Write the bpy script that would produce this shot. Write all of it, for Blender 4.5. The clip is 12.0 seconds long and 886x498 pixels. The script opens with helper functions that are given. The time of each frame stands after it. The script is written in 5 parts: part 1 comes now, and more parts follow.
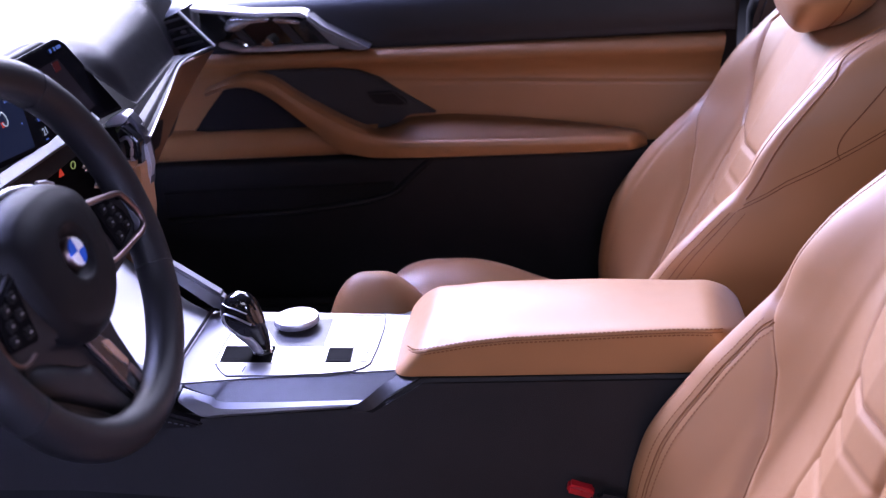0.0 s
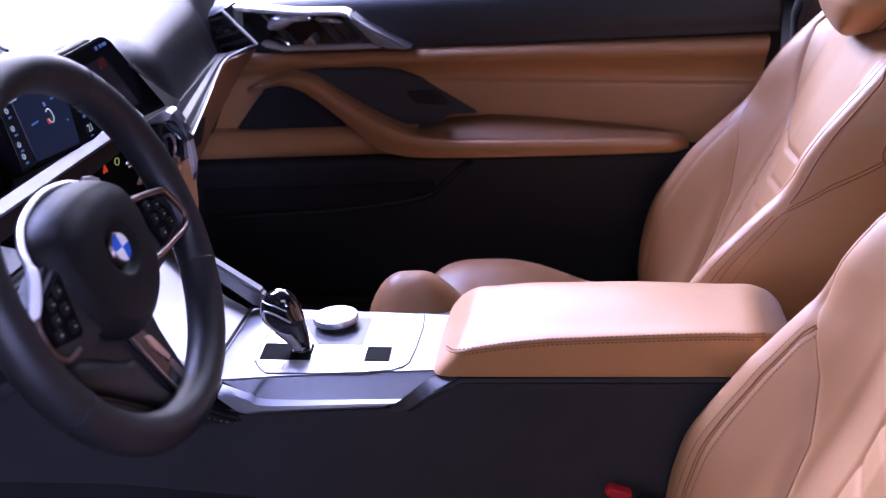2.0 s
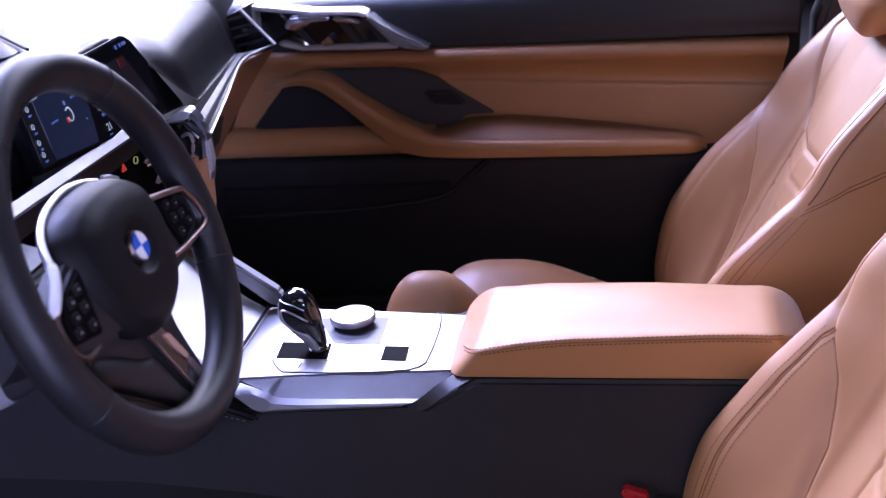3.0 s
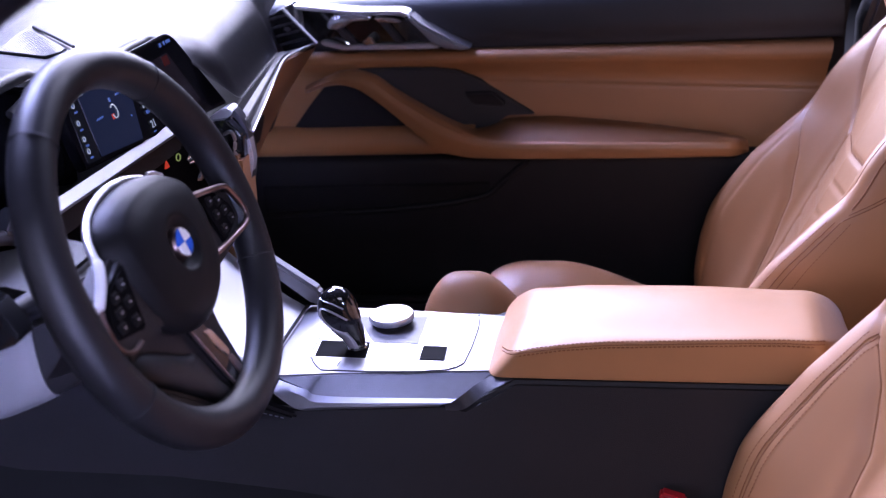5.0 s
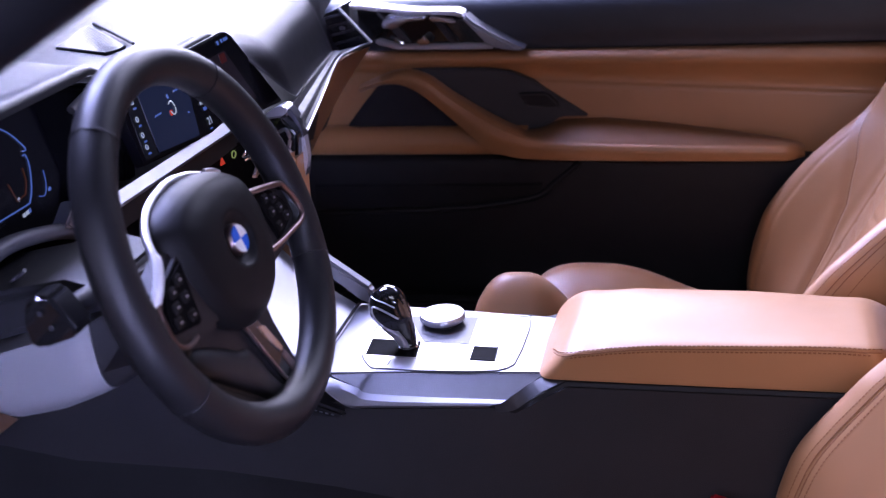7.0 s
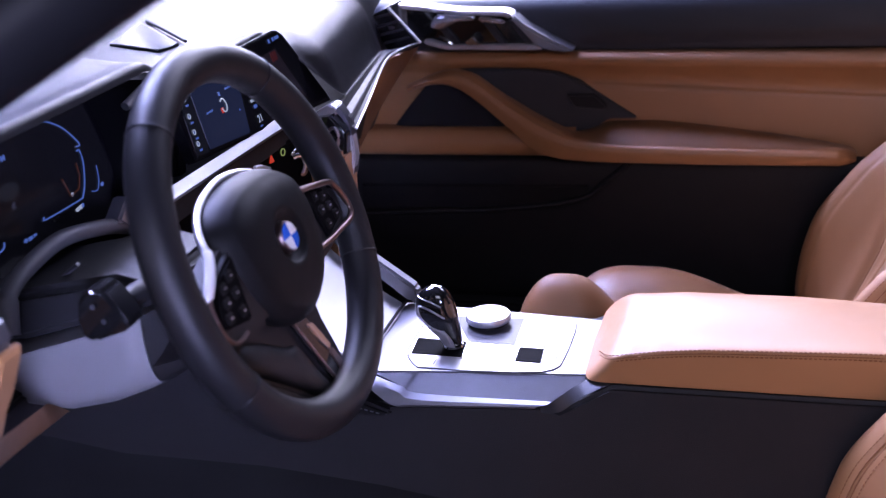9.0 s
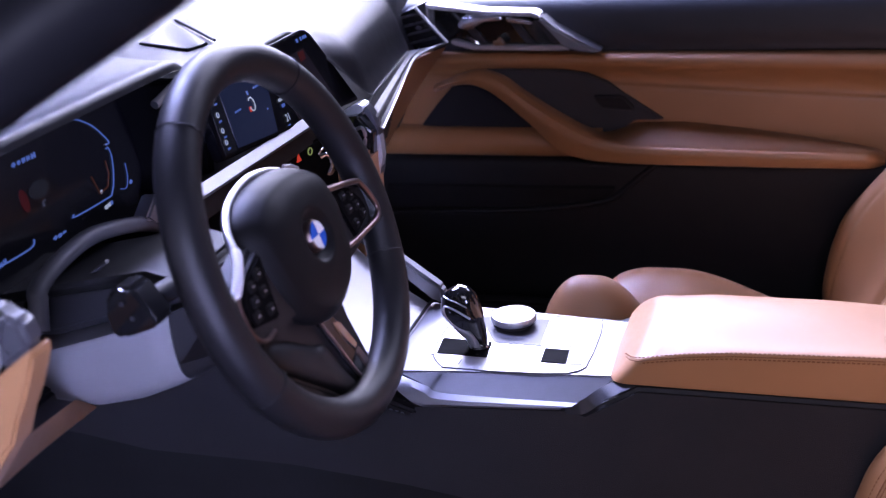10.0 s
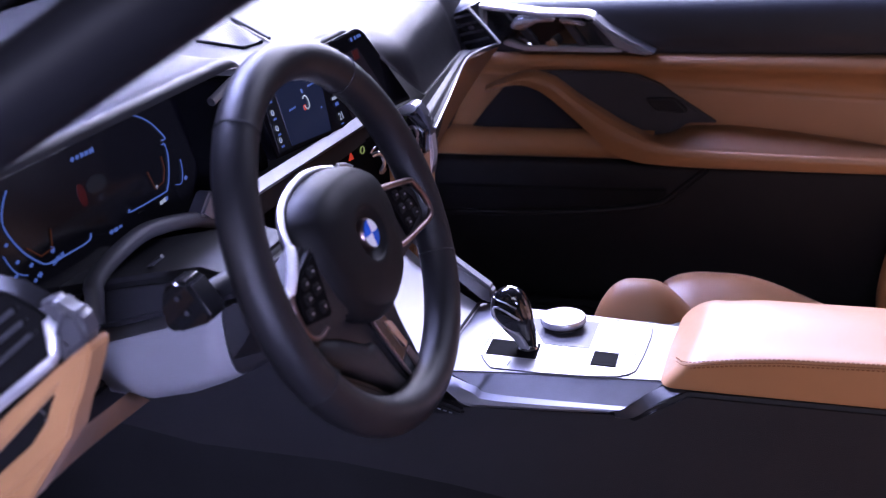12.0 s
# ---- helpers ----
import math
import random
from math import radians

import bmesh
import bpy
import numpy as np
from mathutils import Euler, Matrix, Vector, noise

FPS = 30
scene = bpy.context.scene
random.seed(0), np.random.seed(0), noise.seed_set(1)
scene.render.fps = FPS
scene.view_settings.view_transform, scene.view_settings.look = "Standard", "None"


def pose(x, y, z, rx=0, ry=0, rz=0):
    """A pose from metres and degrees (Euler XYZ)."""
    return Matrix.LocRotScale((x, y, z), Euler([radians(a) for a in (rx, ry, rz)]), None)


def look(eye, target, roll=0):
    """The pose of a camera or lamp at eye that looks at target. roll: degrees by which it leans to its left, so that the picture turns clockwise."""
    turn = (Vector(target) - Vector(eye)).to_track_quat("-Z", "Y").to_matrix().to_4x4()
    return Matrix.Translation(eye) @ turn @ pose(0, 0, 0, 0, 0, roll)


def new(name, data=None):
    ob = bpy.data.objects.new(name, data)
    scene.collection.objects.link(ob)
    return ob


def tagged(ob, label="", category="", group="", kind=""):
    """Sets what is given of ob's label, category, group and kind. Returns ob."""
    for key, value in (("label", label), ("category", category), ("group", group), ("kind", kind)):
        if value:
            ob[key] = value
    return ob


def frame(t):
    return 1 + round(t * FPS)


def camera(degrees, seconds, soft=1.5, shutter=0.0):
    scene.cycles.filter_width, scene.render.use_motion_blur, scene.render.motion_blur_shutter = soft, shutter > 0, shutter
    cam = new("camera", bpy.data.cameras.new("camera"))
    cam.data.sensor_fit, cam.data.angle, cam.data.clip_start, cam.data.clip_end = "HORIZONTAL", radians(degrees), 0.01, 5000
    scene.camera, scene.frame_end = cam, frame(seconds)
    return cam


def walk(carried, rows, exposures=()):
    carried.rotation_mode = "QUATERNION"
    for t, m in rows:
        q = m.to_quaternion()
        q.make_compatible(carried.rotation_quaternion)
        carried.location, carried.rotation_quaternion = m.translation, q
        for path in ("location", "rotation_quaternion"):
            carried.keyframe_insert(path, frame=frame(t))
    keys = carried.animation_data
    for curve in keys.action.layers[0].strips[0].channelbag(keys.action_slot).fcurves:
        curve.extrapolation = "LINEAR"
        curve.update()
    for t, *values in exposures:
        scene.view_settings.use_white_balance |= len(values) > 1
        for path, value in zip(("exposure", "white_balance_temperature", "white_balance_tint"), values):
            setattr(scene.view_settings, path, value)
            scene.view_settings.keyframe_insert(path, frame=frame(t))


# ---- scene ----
cam = camera(41.0, 12.0, soft=1.25)
PATH = [
    (0.0, 0.4651, -1.2769, 1.2298, 67.652, 4.450, 6.063),
    (0.5, 0.4640, -1.2768, 1.2298, 67.692, 4.459, 6.508),
    (1.0, 0.4627, -1.2769, 1.2298, 67.731, 4.433, 6.965),
    (1.5, 0.4615, -1.2770, 1.2298, 67.759, 4.480, 7.406),
    (2.0, 0.4602, -1.2773, 1.2299, 67.814, 4.409, 7.959),
    (2.5, 0.4588, -1.2777, 1.2299, 67.850, 4.418, 8.371),
    (3.0, 0.4575, -1.2779, 1.2299, 67.887, 4.414, 8.743),
    (5.0, 0.4525, -1.2790, 1.2299, 68.058, 4.368, 10.615),
    (5.5, 0.4512, -1.2792, 1.2300, 68.100, 4.377, 11.197),
    (6.0, 0.4498, -1.2796, 1.2302, 68.158, 4.350, 11.903),
    (6.5, 0.4483, -1.2799, 1.2304, 68.198, 4.344, 12.487),
    (7.0, 0.4466, -1.2804, 1.2306, 68.249, 4.322, 13.098),
    (9.0, 0.4402, -1.2826, 1.2307, 68.443, 4.243, 15.295),
    (9.5, 0.4386, -1.2832, 1.2308, 68.499, 4.233, 15.920),
    (10.0, 0.4370, -1.2838, 1.2309, 68.545, 4.218, 16.521),
    (10.5, 0.4353, -1.2844, 1.2311, 68.594, 4.188, 17.100),
    (11.0, 0.4336, -1.2850, 1.2313, 68.643, 4.171, 17.722),
    (11.5, 0.4319, -1.2856, 1.2316, 68.680, 4.120, 18.320),
    (12.0, 0.4303, -1.2861, 1.2318, 68.716, 4.084, 18.903),
]
walk(cam, [(t, pose(x, y, z, rx, ry, rz)) for t, x, y, z, rx, ry, rz in PATH])
cam.data.dof.use_dof = True
cam.data.dof.focus_distance = 1.42
cam.data.dof.aperture_fstop = 5.6

# ---- light: a dim showroom hall, with unseen lamps added round the car ----
world = bpy.data.worlds.new("hall_air")
scene.world = world
world.use_nodes = True
world.node_tree.nodes["Background"].inputs[0].default_value = (0.78, 0.78, 1.0, 1)
world.node_tree.nodes["Background"].inputs[1].default_value = 0.06


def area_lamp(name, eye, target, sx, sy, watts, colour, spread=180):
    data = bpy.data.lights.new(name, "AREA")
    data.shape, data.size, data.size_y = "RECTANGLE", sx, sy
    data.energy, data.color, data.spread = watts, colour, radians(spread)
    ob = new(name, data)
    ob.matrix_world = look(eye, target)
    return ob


# main light from above and ahead, its source out of view
area_lamp("unseen_top_lamp", (-1.5, 1.2, 3.1), (-0.05, -0.1, 0.6), 1.3, 1.0, 40, (0.46, 0.49, 1.0), 40)
# added lamp so the aluminium bar and trim catch a highlight
area_lamp("unseen_top_lamp", (1.0, 2.2, 2.6), (-0.1, 0.0, 0.8), 1.6, 0.8, 5.0, (0.62, 0.63, 1.0), 50)
# unseen soft lamp beyond the passenger door, for sheen on pad and console
area_lamp("unseen_soft_lamp", (-1.0, 3.3, 2.28), (-0.2, 0.1, 0.8), 2.25, 1.4, 325, (0.68, 0.68, 1.0))
# added fill from the driver's side, no such panel stands there
area_lamp("unseen_soft_lamp", (0.75, -2.8, 2.35), (0.1, 0.4, 0.65), 1.8, 0.8, 28, (0.72, 0.72, 1.0))
# added narrow fill aimed at the steering column shroud
area_lamp("column_fill_lamp", (0.90, -2.3, 1.05), (-0.15, -0.44, 0.76), 0.5, 0.5, 1.8, (0.50, 0.52, 1.0), 20)
# added fill outside the car for wheel rim, pillar and console flank
area_lamp("side_fill_lamp", (-1.3, -2.4, 1.05), (0.0, -0.4, 0.75), 1.0, 0.8, 4.8, (0.62, 0.62, 1.0), 90)


# ---- materials ----
def material(name, base, rough, metal=0.0, grain=0.0, grain_scale=300.0, vary=0.12, vary_scale=9.0, coat=0.0, spec=0.5, cells=False, sheen=0.0):
    m = bpy.data.materials.new(name)
    m.use_nodes = True
    n, l = m.node_tree.nodes, m.node_tree.links
    b = n["Principled BSDF"]
    b.inputs["Roughness"].default_value, b.inputs["Metallic"].default_value = rough, metal
    b.inputs["Coat Weight"].default_value, b.inputs["Specular IOR Level"].default_value = coat, spec
    b.inputs["Coat Roughness"].default_value = min(0.35, rough)
    b.inputs["Sheen Weight"].default_value, b.inputs["Sheen Roughness"].default_value = sheen, 0.45
    co = n.new("ShaderNodeTexCoord")
    big = n.new("ShaderNodeTexNoise")
    big.inputs["Scale"].default_value, big.inputs["Detail"].default_value = vary_scale, 5
    l.new(co.outputs["Object"], big.inputs["Vector"])
    mix = n.new("ShaderNodeMix")
    mix.data_type = "RGBA"
    mix.inputs[6].default_value = (*[c * (1 - vary) for c in base], 1)
    mix.inputs[7].default_value = (*[min(1, c * (1 + vary)) for c in base], 1)
    l.new(big.outputs["Fac"], mix.inputs[0])
    l.new(mix.outputs[2], b.inputs["Base Color"])
    ro = n.new("ShaderNodeMapRange")
    ro.inputs[3].default_value, ro.inputs[4].default_value = max(0, rough - 0.07), min(1, rough + 0.07)
    fine = n.new("ShaderNodeTexNoise")
    fine.inputs["Scale"].default_value, fine.inputs["Detail"].default_value = vary_scale * 6, 3
    l.new(co.outputs["Object"], fine.inputs["Vector"])
    l.new(fine.outputs["Fac"], ro.inputs[0])
    l.new(ro.outputs[0], b.inputs["Roughness"])
    if grain:
        if cells:
            g = n.new("ShaderNodeTexVoronoi")
            g.feature = "DISTANCE_TO_EDGE"
            g.inputs["Scale"].default_value = grain_scale
            out = g.outputs["Distance"]
        else:
            g = n.new("ShaderNodeTexNoise")
            g.inputs["Scale"].default_value, g.inputs["Detail"].default_value = grain_scale, 4
            out = g.outputs["Fac"]
        l.new(co.outputs["Object"], g.inputs["Vector"])
        bump = n.new("ShaderNodeBump")
        bump.inputs["Strength"].default_value, bump.inputs["Distance"].default_value = grain, 0.0006
        l.new(out, bump.inputs["Height"])
        l.new(bump.outputs[0], b.inputs["Normal"])
    return m


def glow(name, colour, strength):
    m = bpy.data.materials.new(name)
    m.use_nodes = True
    b = m.node_tree.nodes["Principled BSDF"]
    b.inputs["Base Color"].default_value = (0.01, 0.01, 0.012, 1)
    b.inputs["Emission Color"].default_value, b.inputs["Emission Strength"].default_value = (*colour, 1), strength
    b.inputs["Roughness"].default_value = 0.15
    return m


TAN = material("tan_leather", (0.400, 0.190, 0.072), 0.47, grain=0.3, grain_scale=900, cells=True, vary=0.09, spec=0.8, sheen=0.07, coat=0.13)
SEAM = material("brown_thread", (0.25, 0.105, 0.040), 0.7, grain=0.4, grain_scale=1500)
BLACK = material("black_soft_plastic", (0.0125, 0.0125, 0.0150), 0.55, grain=0.5, grain_scale=700, cells=True, spec=0.32, vary=0.25, vary_scale=30)
PAD = material("black_dash_leatherette", (0.030, 0.030, 0.036), 0.34, grain=0.35, grain_scale=800, cells=True)
# black plastic, greyed so the base colour holds the light on the shroud
SHROUD = material("lit_shroud_plastic", (0.19, 0.19, 0.207), 0.4, grain=0.2, grain_scale=1000)
GREY = material("grey_moulded_plastic", (0.055, 0.055, 0.065), 0.42, grain=0.25, grain_scale=1000)
SILVER = material("silver_painted_trim", (0.62, 0.62, 0.66), 0.34, 0.55, grain=0.02, grain_scale=900, vary=0.03)
CLOTH = material("black_speaker_cloth", (0.024, 0.025, 0.030), 0.9, grain=0.4, grain_scale=900, spec=0.1)
GRAPHITE = material("graphite_trim", (0.048, 0.048, 0.057), 0.42, 0.3, grain=0.25, grain_scale=700, vary=0.25, vary_scale=60)
RIM = material("black_wheel_leather", (0.0100, 0.0097, 0.0112), 0.42, grain=0.35, grain_scale=1100, cells=True, spec=0.32, vary=0.2)
HUB = material("black_hub_skin", (0.0058, 0.0056, 0.0062), 0.50, grain=0.2, grain_scale=1100, cells=True, spec=0.12, vary=0.15)
CARPET = material("black_carpet", (0.014, 0.014, 0.0155), 0.97, grain=1.0, grain_scale=1400, vary=0.35, spec=0.15)
FLANK = material("console_leatherette", (0.0140, 0.0134, 0.0158), 0.5, grain=0.9, grain_scale=600, cells=True, spec=0.30, vary=0.3, vary_scale=14)
MATTE = material("matte_black_inlay", (0.0025, 0.0025, 0.003), 0.65, vary=0.1, spec=0.03)
GLOSS = material("gloss_black", (0.008, 0.008, 0.009), 0.08, coat=0.6, vary=0.02)
PLATE = material("fine_brushed_aluminium", (0.42, 0.42, 0.45), 0.40, 1.0, grain=0.02, grain_scale=700, vary=0.03)
ALU = material("brushed_aluminium", (0.26, 0.26, 0.285), 0.46, 1.0, grain=0.02, grain_scale=700, vary=0.03)
STEEL = material("dark_satin_steel", (0.13, 0.13, 0.15), 0.36, 0.85, grain=0.02, grain_scale=900, vary=0.05)
TRIM = material("smoked_satin_trim", (0.020, 0.020, 0.024), 0.52, 0.0, grain=0.02, grain_scale=900, vary=0.05, spec=0.25)
WARM = material("warm_satin_trim", (0.34, 0.27, 0.26), 0.34, 1.0, vary=0.05)
CHROME = material("chrome", (0.78, 0.78, 0.8), 0.12, 1.0, vary=0.02)
# on the spoke bezels this brown paints the tan leather mirrored in silver
BROWN_SATIN = material("brown_tinted_satin", (0.20, 0.145, 0.135), 0.34, 1.0, vary=0.05)
# whitened silver, so the bezel bar's highlight sits in its colour
WHITE_SATIN = material("highlight_pale_silver", (0.80, 0.80, 0.83), 0.45, 0.3, vary=0.03)
SATIN = material("satin_silver", (0.52, 0.52, 0.55), 0.36, 1.0, grain=0.02, grain_scale=900, vary=0.03)
MESH_GREY = material("dark_woven_trim", (0.036, 0.039, 0.048), 0.5, grain=0.8, grain_scale=1500, vary=0.15)
UPPER = material("blue_black_door_skin", (0.031, 0.034, 0.044), 0.5, grain=0.4, grain_scale=700, cells=True, spec=0.4, vary=0.15, vary_scale=20)
RED = material("red_plastic", (0.38, 0.012, 0.02), 0.3, vary=0.04)
BLUE = material("blue_enamel", (0.02, 0.10, 0.50), 0.15, vary=0.03)
WHITE = material("white_enamel", (0.8, 0.8, 0.8), 0.15, vary=0.02)
HALL = material("hall_plaster", (0.10, 0.10, 0.11), 0.8, grain=0.3, grain_scale=60)
PAINT = material("dark_painted_metal", (0.014, 0.014, 0.018), 0.5, vary=0.05, spec=0.35)
SCREEN = material("dark_display_glass", (0.004, 0.004, 0.006), 0.22, vary=0.02, spec=0.18)
S_BLUE = glow("screen_map_blue", (0.016, 0.025, 0.080), 0.45)
S_WHITE = glow("screen_white", (0.55, 0.62, 0.9), 0.55)
S_LINE = glow("screen_line_blue", (0.10, 0.18, 0.66), 0.62)
S_RED = glow("screen_red", (0.6, 0.05, 0.03), 0.7)
S_ORANGE = glow("screen_orange", (0.20, 0.06, 0.03), 0.22)
S_NIGHT = glow("screen_night_blue", (0.004, 0.004, 0.008), 0.3)
# leatherette greyed to hold the sheen on the roll and the console facet
PADDED = material("light_greyed_leatherette", (0.075, 0.075, 0.084), 0.45, grain=0.3, grain_scale=900, cells=True)
S_GREEN = glow("lamp_green", (0.35, 0.42, 0.16), 0.5)


# ---- mesh tools ----
def finish(bm, name, mat, sharp=38):
    bmesh.ops.recalc_face_normals(bm, faces=bm.faces)
    lim = radians(sharp)
    for e in bm.edges:
        e.smooth = len(e.link_faces) == 2 and e.calc_face_angle(0) < lim
    for f in bm.faces:
        f.smooth = True
    me = bpy.data.meshes.new(name)
    bm.to_mesh(me)
    bm.free()
    me.materials.append(mat)
    return me


def part(name, bm, mat, parent=None, label="", sharp=38):
    ob = new(name, finish(bm, name, mat, sharp))
    if parent is not None:
        ob.parent = parent
        ob.matrix_parent_inverse = parent.matrix_basis.inverted()
    if label:
        tagged(ob, label)
    return ob


def thing(name, at, label, category, group="", kind=""):
    ob = new(name)
    ob.empty_display_size = 0.05
    ob.matrix_basis = Matrix.Translation(at)
    return tagged(ob, label, category, group, kind)


def spline(pts, n=8, closed=False):
    """Catmull-Rom through the points."""
    P = [np.array(p, float) for p in pts]
    m = len(P)
    out = []
    for i in range(m if closed else m - 1):
        if closed:
            a, b, c, d = P[i - 1], P[i], P[(i + 1) % m], P[(i + 2) % m]
        else:
            b, c = P[i], P[i + 1]
            a, d = P[max(i - 1, 0)], P[min(i + 2, m - 1)]
        for k in range(n):
            t = k / n
            out.append(0.5 * (2 * b + (c - a) * t + (2 * a - 5 * b + 4 * c - d) * t * t + (3 * b - a - 3 * c + d) * t ** 3))
    if not closed:
        out.append(P[-1])
    return out


def prism(poly, a, b, axis="y", bevel=0.0, segs=2, place=None):
    """A polygon, extruded from a to b along an axis; its corners are given in the two other axes."""
    bm = bmesh.new()
    def at(p, v):
        c = {"x": (v, p[0], p[1]), "y": (p[0], v, p[1]), "z": (p[0], p[1], v)}[axis]
        return c
    lo = [bm.verts.new(at(p, a)) for p in poly]
    hi = [bm.verts.new(at(p, b)) for p in poly]
    bm.faces.new(lo)
    bm.faces.new(hi[::-1])
    for i in range(len(poly)):
        j = (i + 1) % len(poly)
        bm.faces.new((lo[i], hi[i], hi[j], lo[j]))
    if bevel:
        bmesh.ops.recalc_face_normals(bm, faces=bm.faces)
        es = [e for e in bm.edges if e.calc_face_angle(0) > 0.5]
        bmesh.ops.bevel(bm, geom=es, offset=bevel, segments=segs, affect="EDGES", clamp_overlap=True)
    if place is not None:
        bm.transform(place)
    return bm


def rbox(sx, sy, sz, bevel, place, segs=3):
    bm = bmesh.new()
    bmesh.ops.create_cube(bm, size=1)
    bm.transform(Matrix.Diagonal((sx, sy, sz, 1)))
    bmesh.ops.bevel(bm, geom=list(bm.edges), offset=bevel, segments=segs, affect="EDGES")
    bm.transform(place)
    return bm


def sheet(fn, nu, nv, thick=0.0, wrap=False):
    """A surface fn(u, v), u and v from 0 to 1, with a thickness along its normal."""
    bm = bmesh.new()
    g = [[bm.verts.new(fn(i / nu, j / nv)) for j in range(nv + 1)] for i in range(nu + (0 if wrap else 1))]
    m = len(g)
    for i in range(m if wrap else m - 1):
        for j in range(nv):
            bm.faces.new((g[i][j], g[(i + 1) % m][j], g[(i + 1) % m][j + 1], g[i][j + 1]))
    if thick:
        bmesh.ops.solidify(bm, geom=bm.faces[:], thickness=thick)
    return bm


def tube(path, radius, sides=8, closed=False, flat=1.0, up=(0, 0, 1)):
    """A round or oval bar along a path; radius may be a function of 0..1."""
    P = [Vector(p) for p in path]
    m = len(P)
    bm = bmesh.new()
    rings = []
    for i, p in enumerate(P):
        a = P[i - 1] if (closed or i) else P[0]
        b = P[(i + 1) % m] if (closed or i < m - 1) else P[-1]
        d = (b - a).normalized()
        s = d.cross(Vector(up))
        if s.length < 1e-4:
            s = d.cross(Vector((1, 0, 0)))
        s.normalize()
        w = s.cross(d)
        r = radius(i / max(1, m - 1)) if callable(radius) else radius
        rings.append([bm.verts.new(p + s * (r * math.cos(k / sides * math.tau)) + w * (r * flat * math.sin(k / sides * math.tau))) for k in range(sides)])
    for i in range(m if closed else m - 1):
        A, B = rings[i], rings[(i + 1) % m]
        for k in range(sides):
            bm.faces.new((A[k], A[(k + 1) % sides], B[(k + 1) % sides], B[k]))
    if not closed:
        bm.faces.new(rings[0][::-1])
        bm.faces.new(rings[-1])
    return bm


def lathe(profile, n=48, place=None):
    """Turns (radius, height) pairs round the z axis."""
    bm = bmesh.new()
    rings = []
    for r, h in profile:
        if r < 1e-6:
            rings.append([bm.verts.new((0, 0, h))])
        else:
            rings.append([bm.verts.new((r * math.cos(k / n * math.tau), r * math.sin(k / n * math.tau), h)) for k in range(n)])
    for A, B in zip(rings, rings[1:]):
        for k in range(n):
            j = (k + 1) % n
            q = [A[k % len(A)], A[j % len(A)], B[j % len(B)], B[k % len(B)]]
            q = list(dict.fromkeys(q))
            if len(q) > 2:
                bm.faces.new(q)
    if place is not None:
        bm.transform(place)
    return bm


def smooth01(t):
    t = min(1, max(0, t))
    return t * t * (3 - 2 * t)


def stitches(path, length, gap, radius, side=(0, 0, 0)):
    """Short thread stitches along a path, one mesh."""
    P = [Vector(p) + Vector(side) for p in path]
    bm = bmesh.new()
    run, nxt = 0.0, 0.0
    for a, b in zip(P, P[1:]):
        seg = (b - a).length
        d = (b - a).normalized()
        while nxt < run + seg:
            c = a + d * (nxt - run)
            q = d.to_track_quat("Z", "Y").to_matrix().to_4x4()
            bmesh.ops.create_cone(bm, segments=5, radius1=radius, radius2=radius, depth=length, cap_ends=True, matrix=Matrix.Translation(c) @ q)
            nxt += length + gap
        run += seg
    return bm


def skin(rows, thick=0.0, n=6):
    """A panel over rows of corner points, eased along each row."""
    lines = [spline(r, n) for r in rows]
    m = len(lines[0]) - 1
    return sheet(lambda u, v: tuple(lines[round(v * (len(lines) - 1))][round(u * m)]), m, len(lines) - 1, thick)


# ---- the hall round the car ----
floor_bm = prism([(-7, -7), (7, -7), (7, 7), (-7, 7)], -0.1, 0.0, "z")
tagged(part("floor", floor_bm, HALL), "grey hall floor under the car", "floor", kind="structure")
for nm, poly, lo, hi in (("wall_north", [(-7.2, 7), (7.2, 7), (7.2, 7.2), (-7.2, 7.2)], -0.1, 4.2), ("wall_south", [(-7.2, -7.2), (7.2, -7.2), (7.2, -7), (-7.2, -7)], -0.1, 4.2),
                         ("wall_west", [(-7.2, -7), (-7, -7), (-7, 7), (-7.2, 7)], -0.1, 4.2), ("wall_east", [(7, -7), (7.2, -7), (7.2, 7), (7, 7)], -0.1, 4.2),
                         ("ceiling", [(-7.2, -7.2), (7.2, -7.2), (7.2, 7.2), (-7.2, 7.2)], 4.2, 4.4)):
    tagged(part(nm, prism(poly, lo, hi, "z"), HALL), "plain dark grey hall " + nm.split("_")[0], nm.split("_")[0], kind="structure")

# ---- car shell ----
FLOOR_Z = 0.27
shell = thing("car", (0.3, 0.0, 0.05), "dark car body with black carpeted floor", "car")
part("floor_pan", prism([(-0.95, -0.80), (1.6, -0.80), (1.6, 0.80), (-0.95, 0.80)], 0.05, FLOOR_Z, "z"), CARPET, shell, "black carpet floor")
part("firewall", prism([(-1.0, FLOOR_Z), (-0.93, FLOOR_Z), (-0.80, 0.86), (-0.92, 0.90)], -0.78, 0.78, "y"), CARPET, shell)
part("rear_bulkhead", prism([(1.45, FLOOR_Z), (1.55, FLOOR_Z), (1.65, 0.85), (1.55, 0.85)], -0.78, 0.78, "y"), BLACK, shell)

# carpeted transmission tunnel below the console
part("tunnel", prism([(-0.155, 0.27), (-0.1165, 0.485), (0.1165, 0.485), (0.155, 0.27)], -0.9, 1.3, "x"), CARPET, shell, "black carpet tunnel")
pillar = [(-0.55, -0.715, 0.805), (-0.25, -0.74, 0.962), (0.0, -0.75, 1.096), (0.25, -0.735, 1.228), (0.6, -0.67, 1.39)]
part("pillar", tube(spline(pillar, 6), 0.030, 14, flat=0.95), PAINT, shell, "dark painted windscreen pillar")
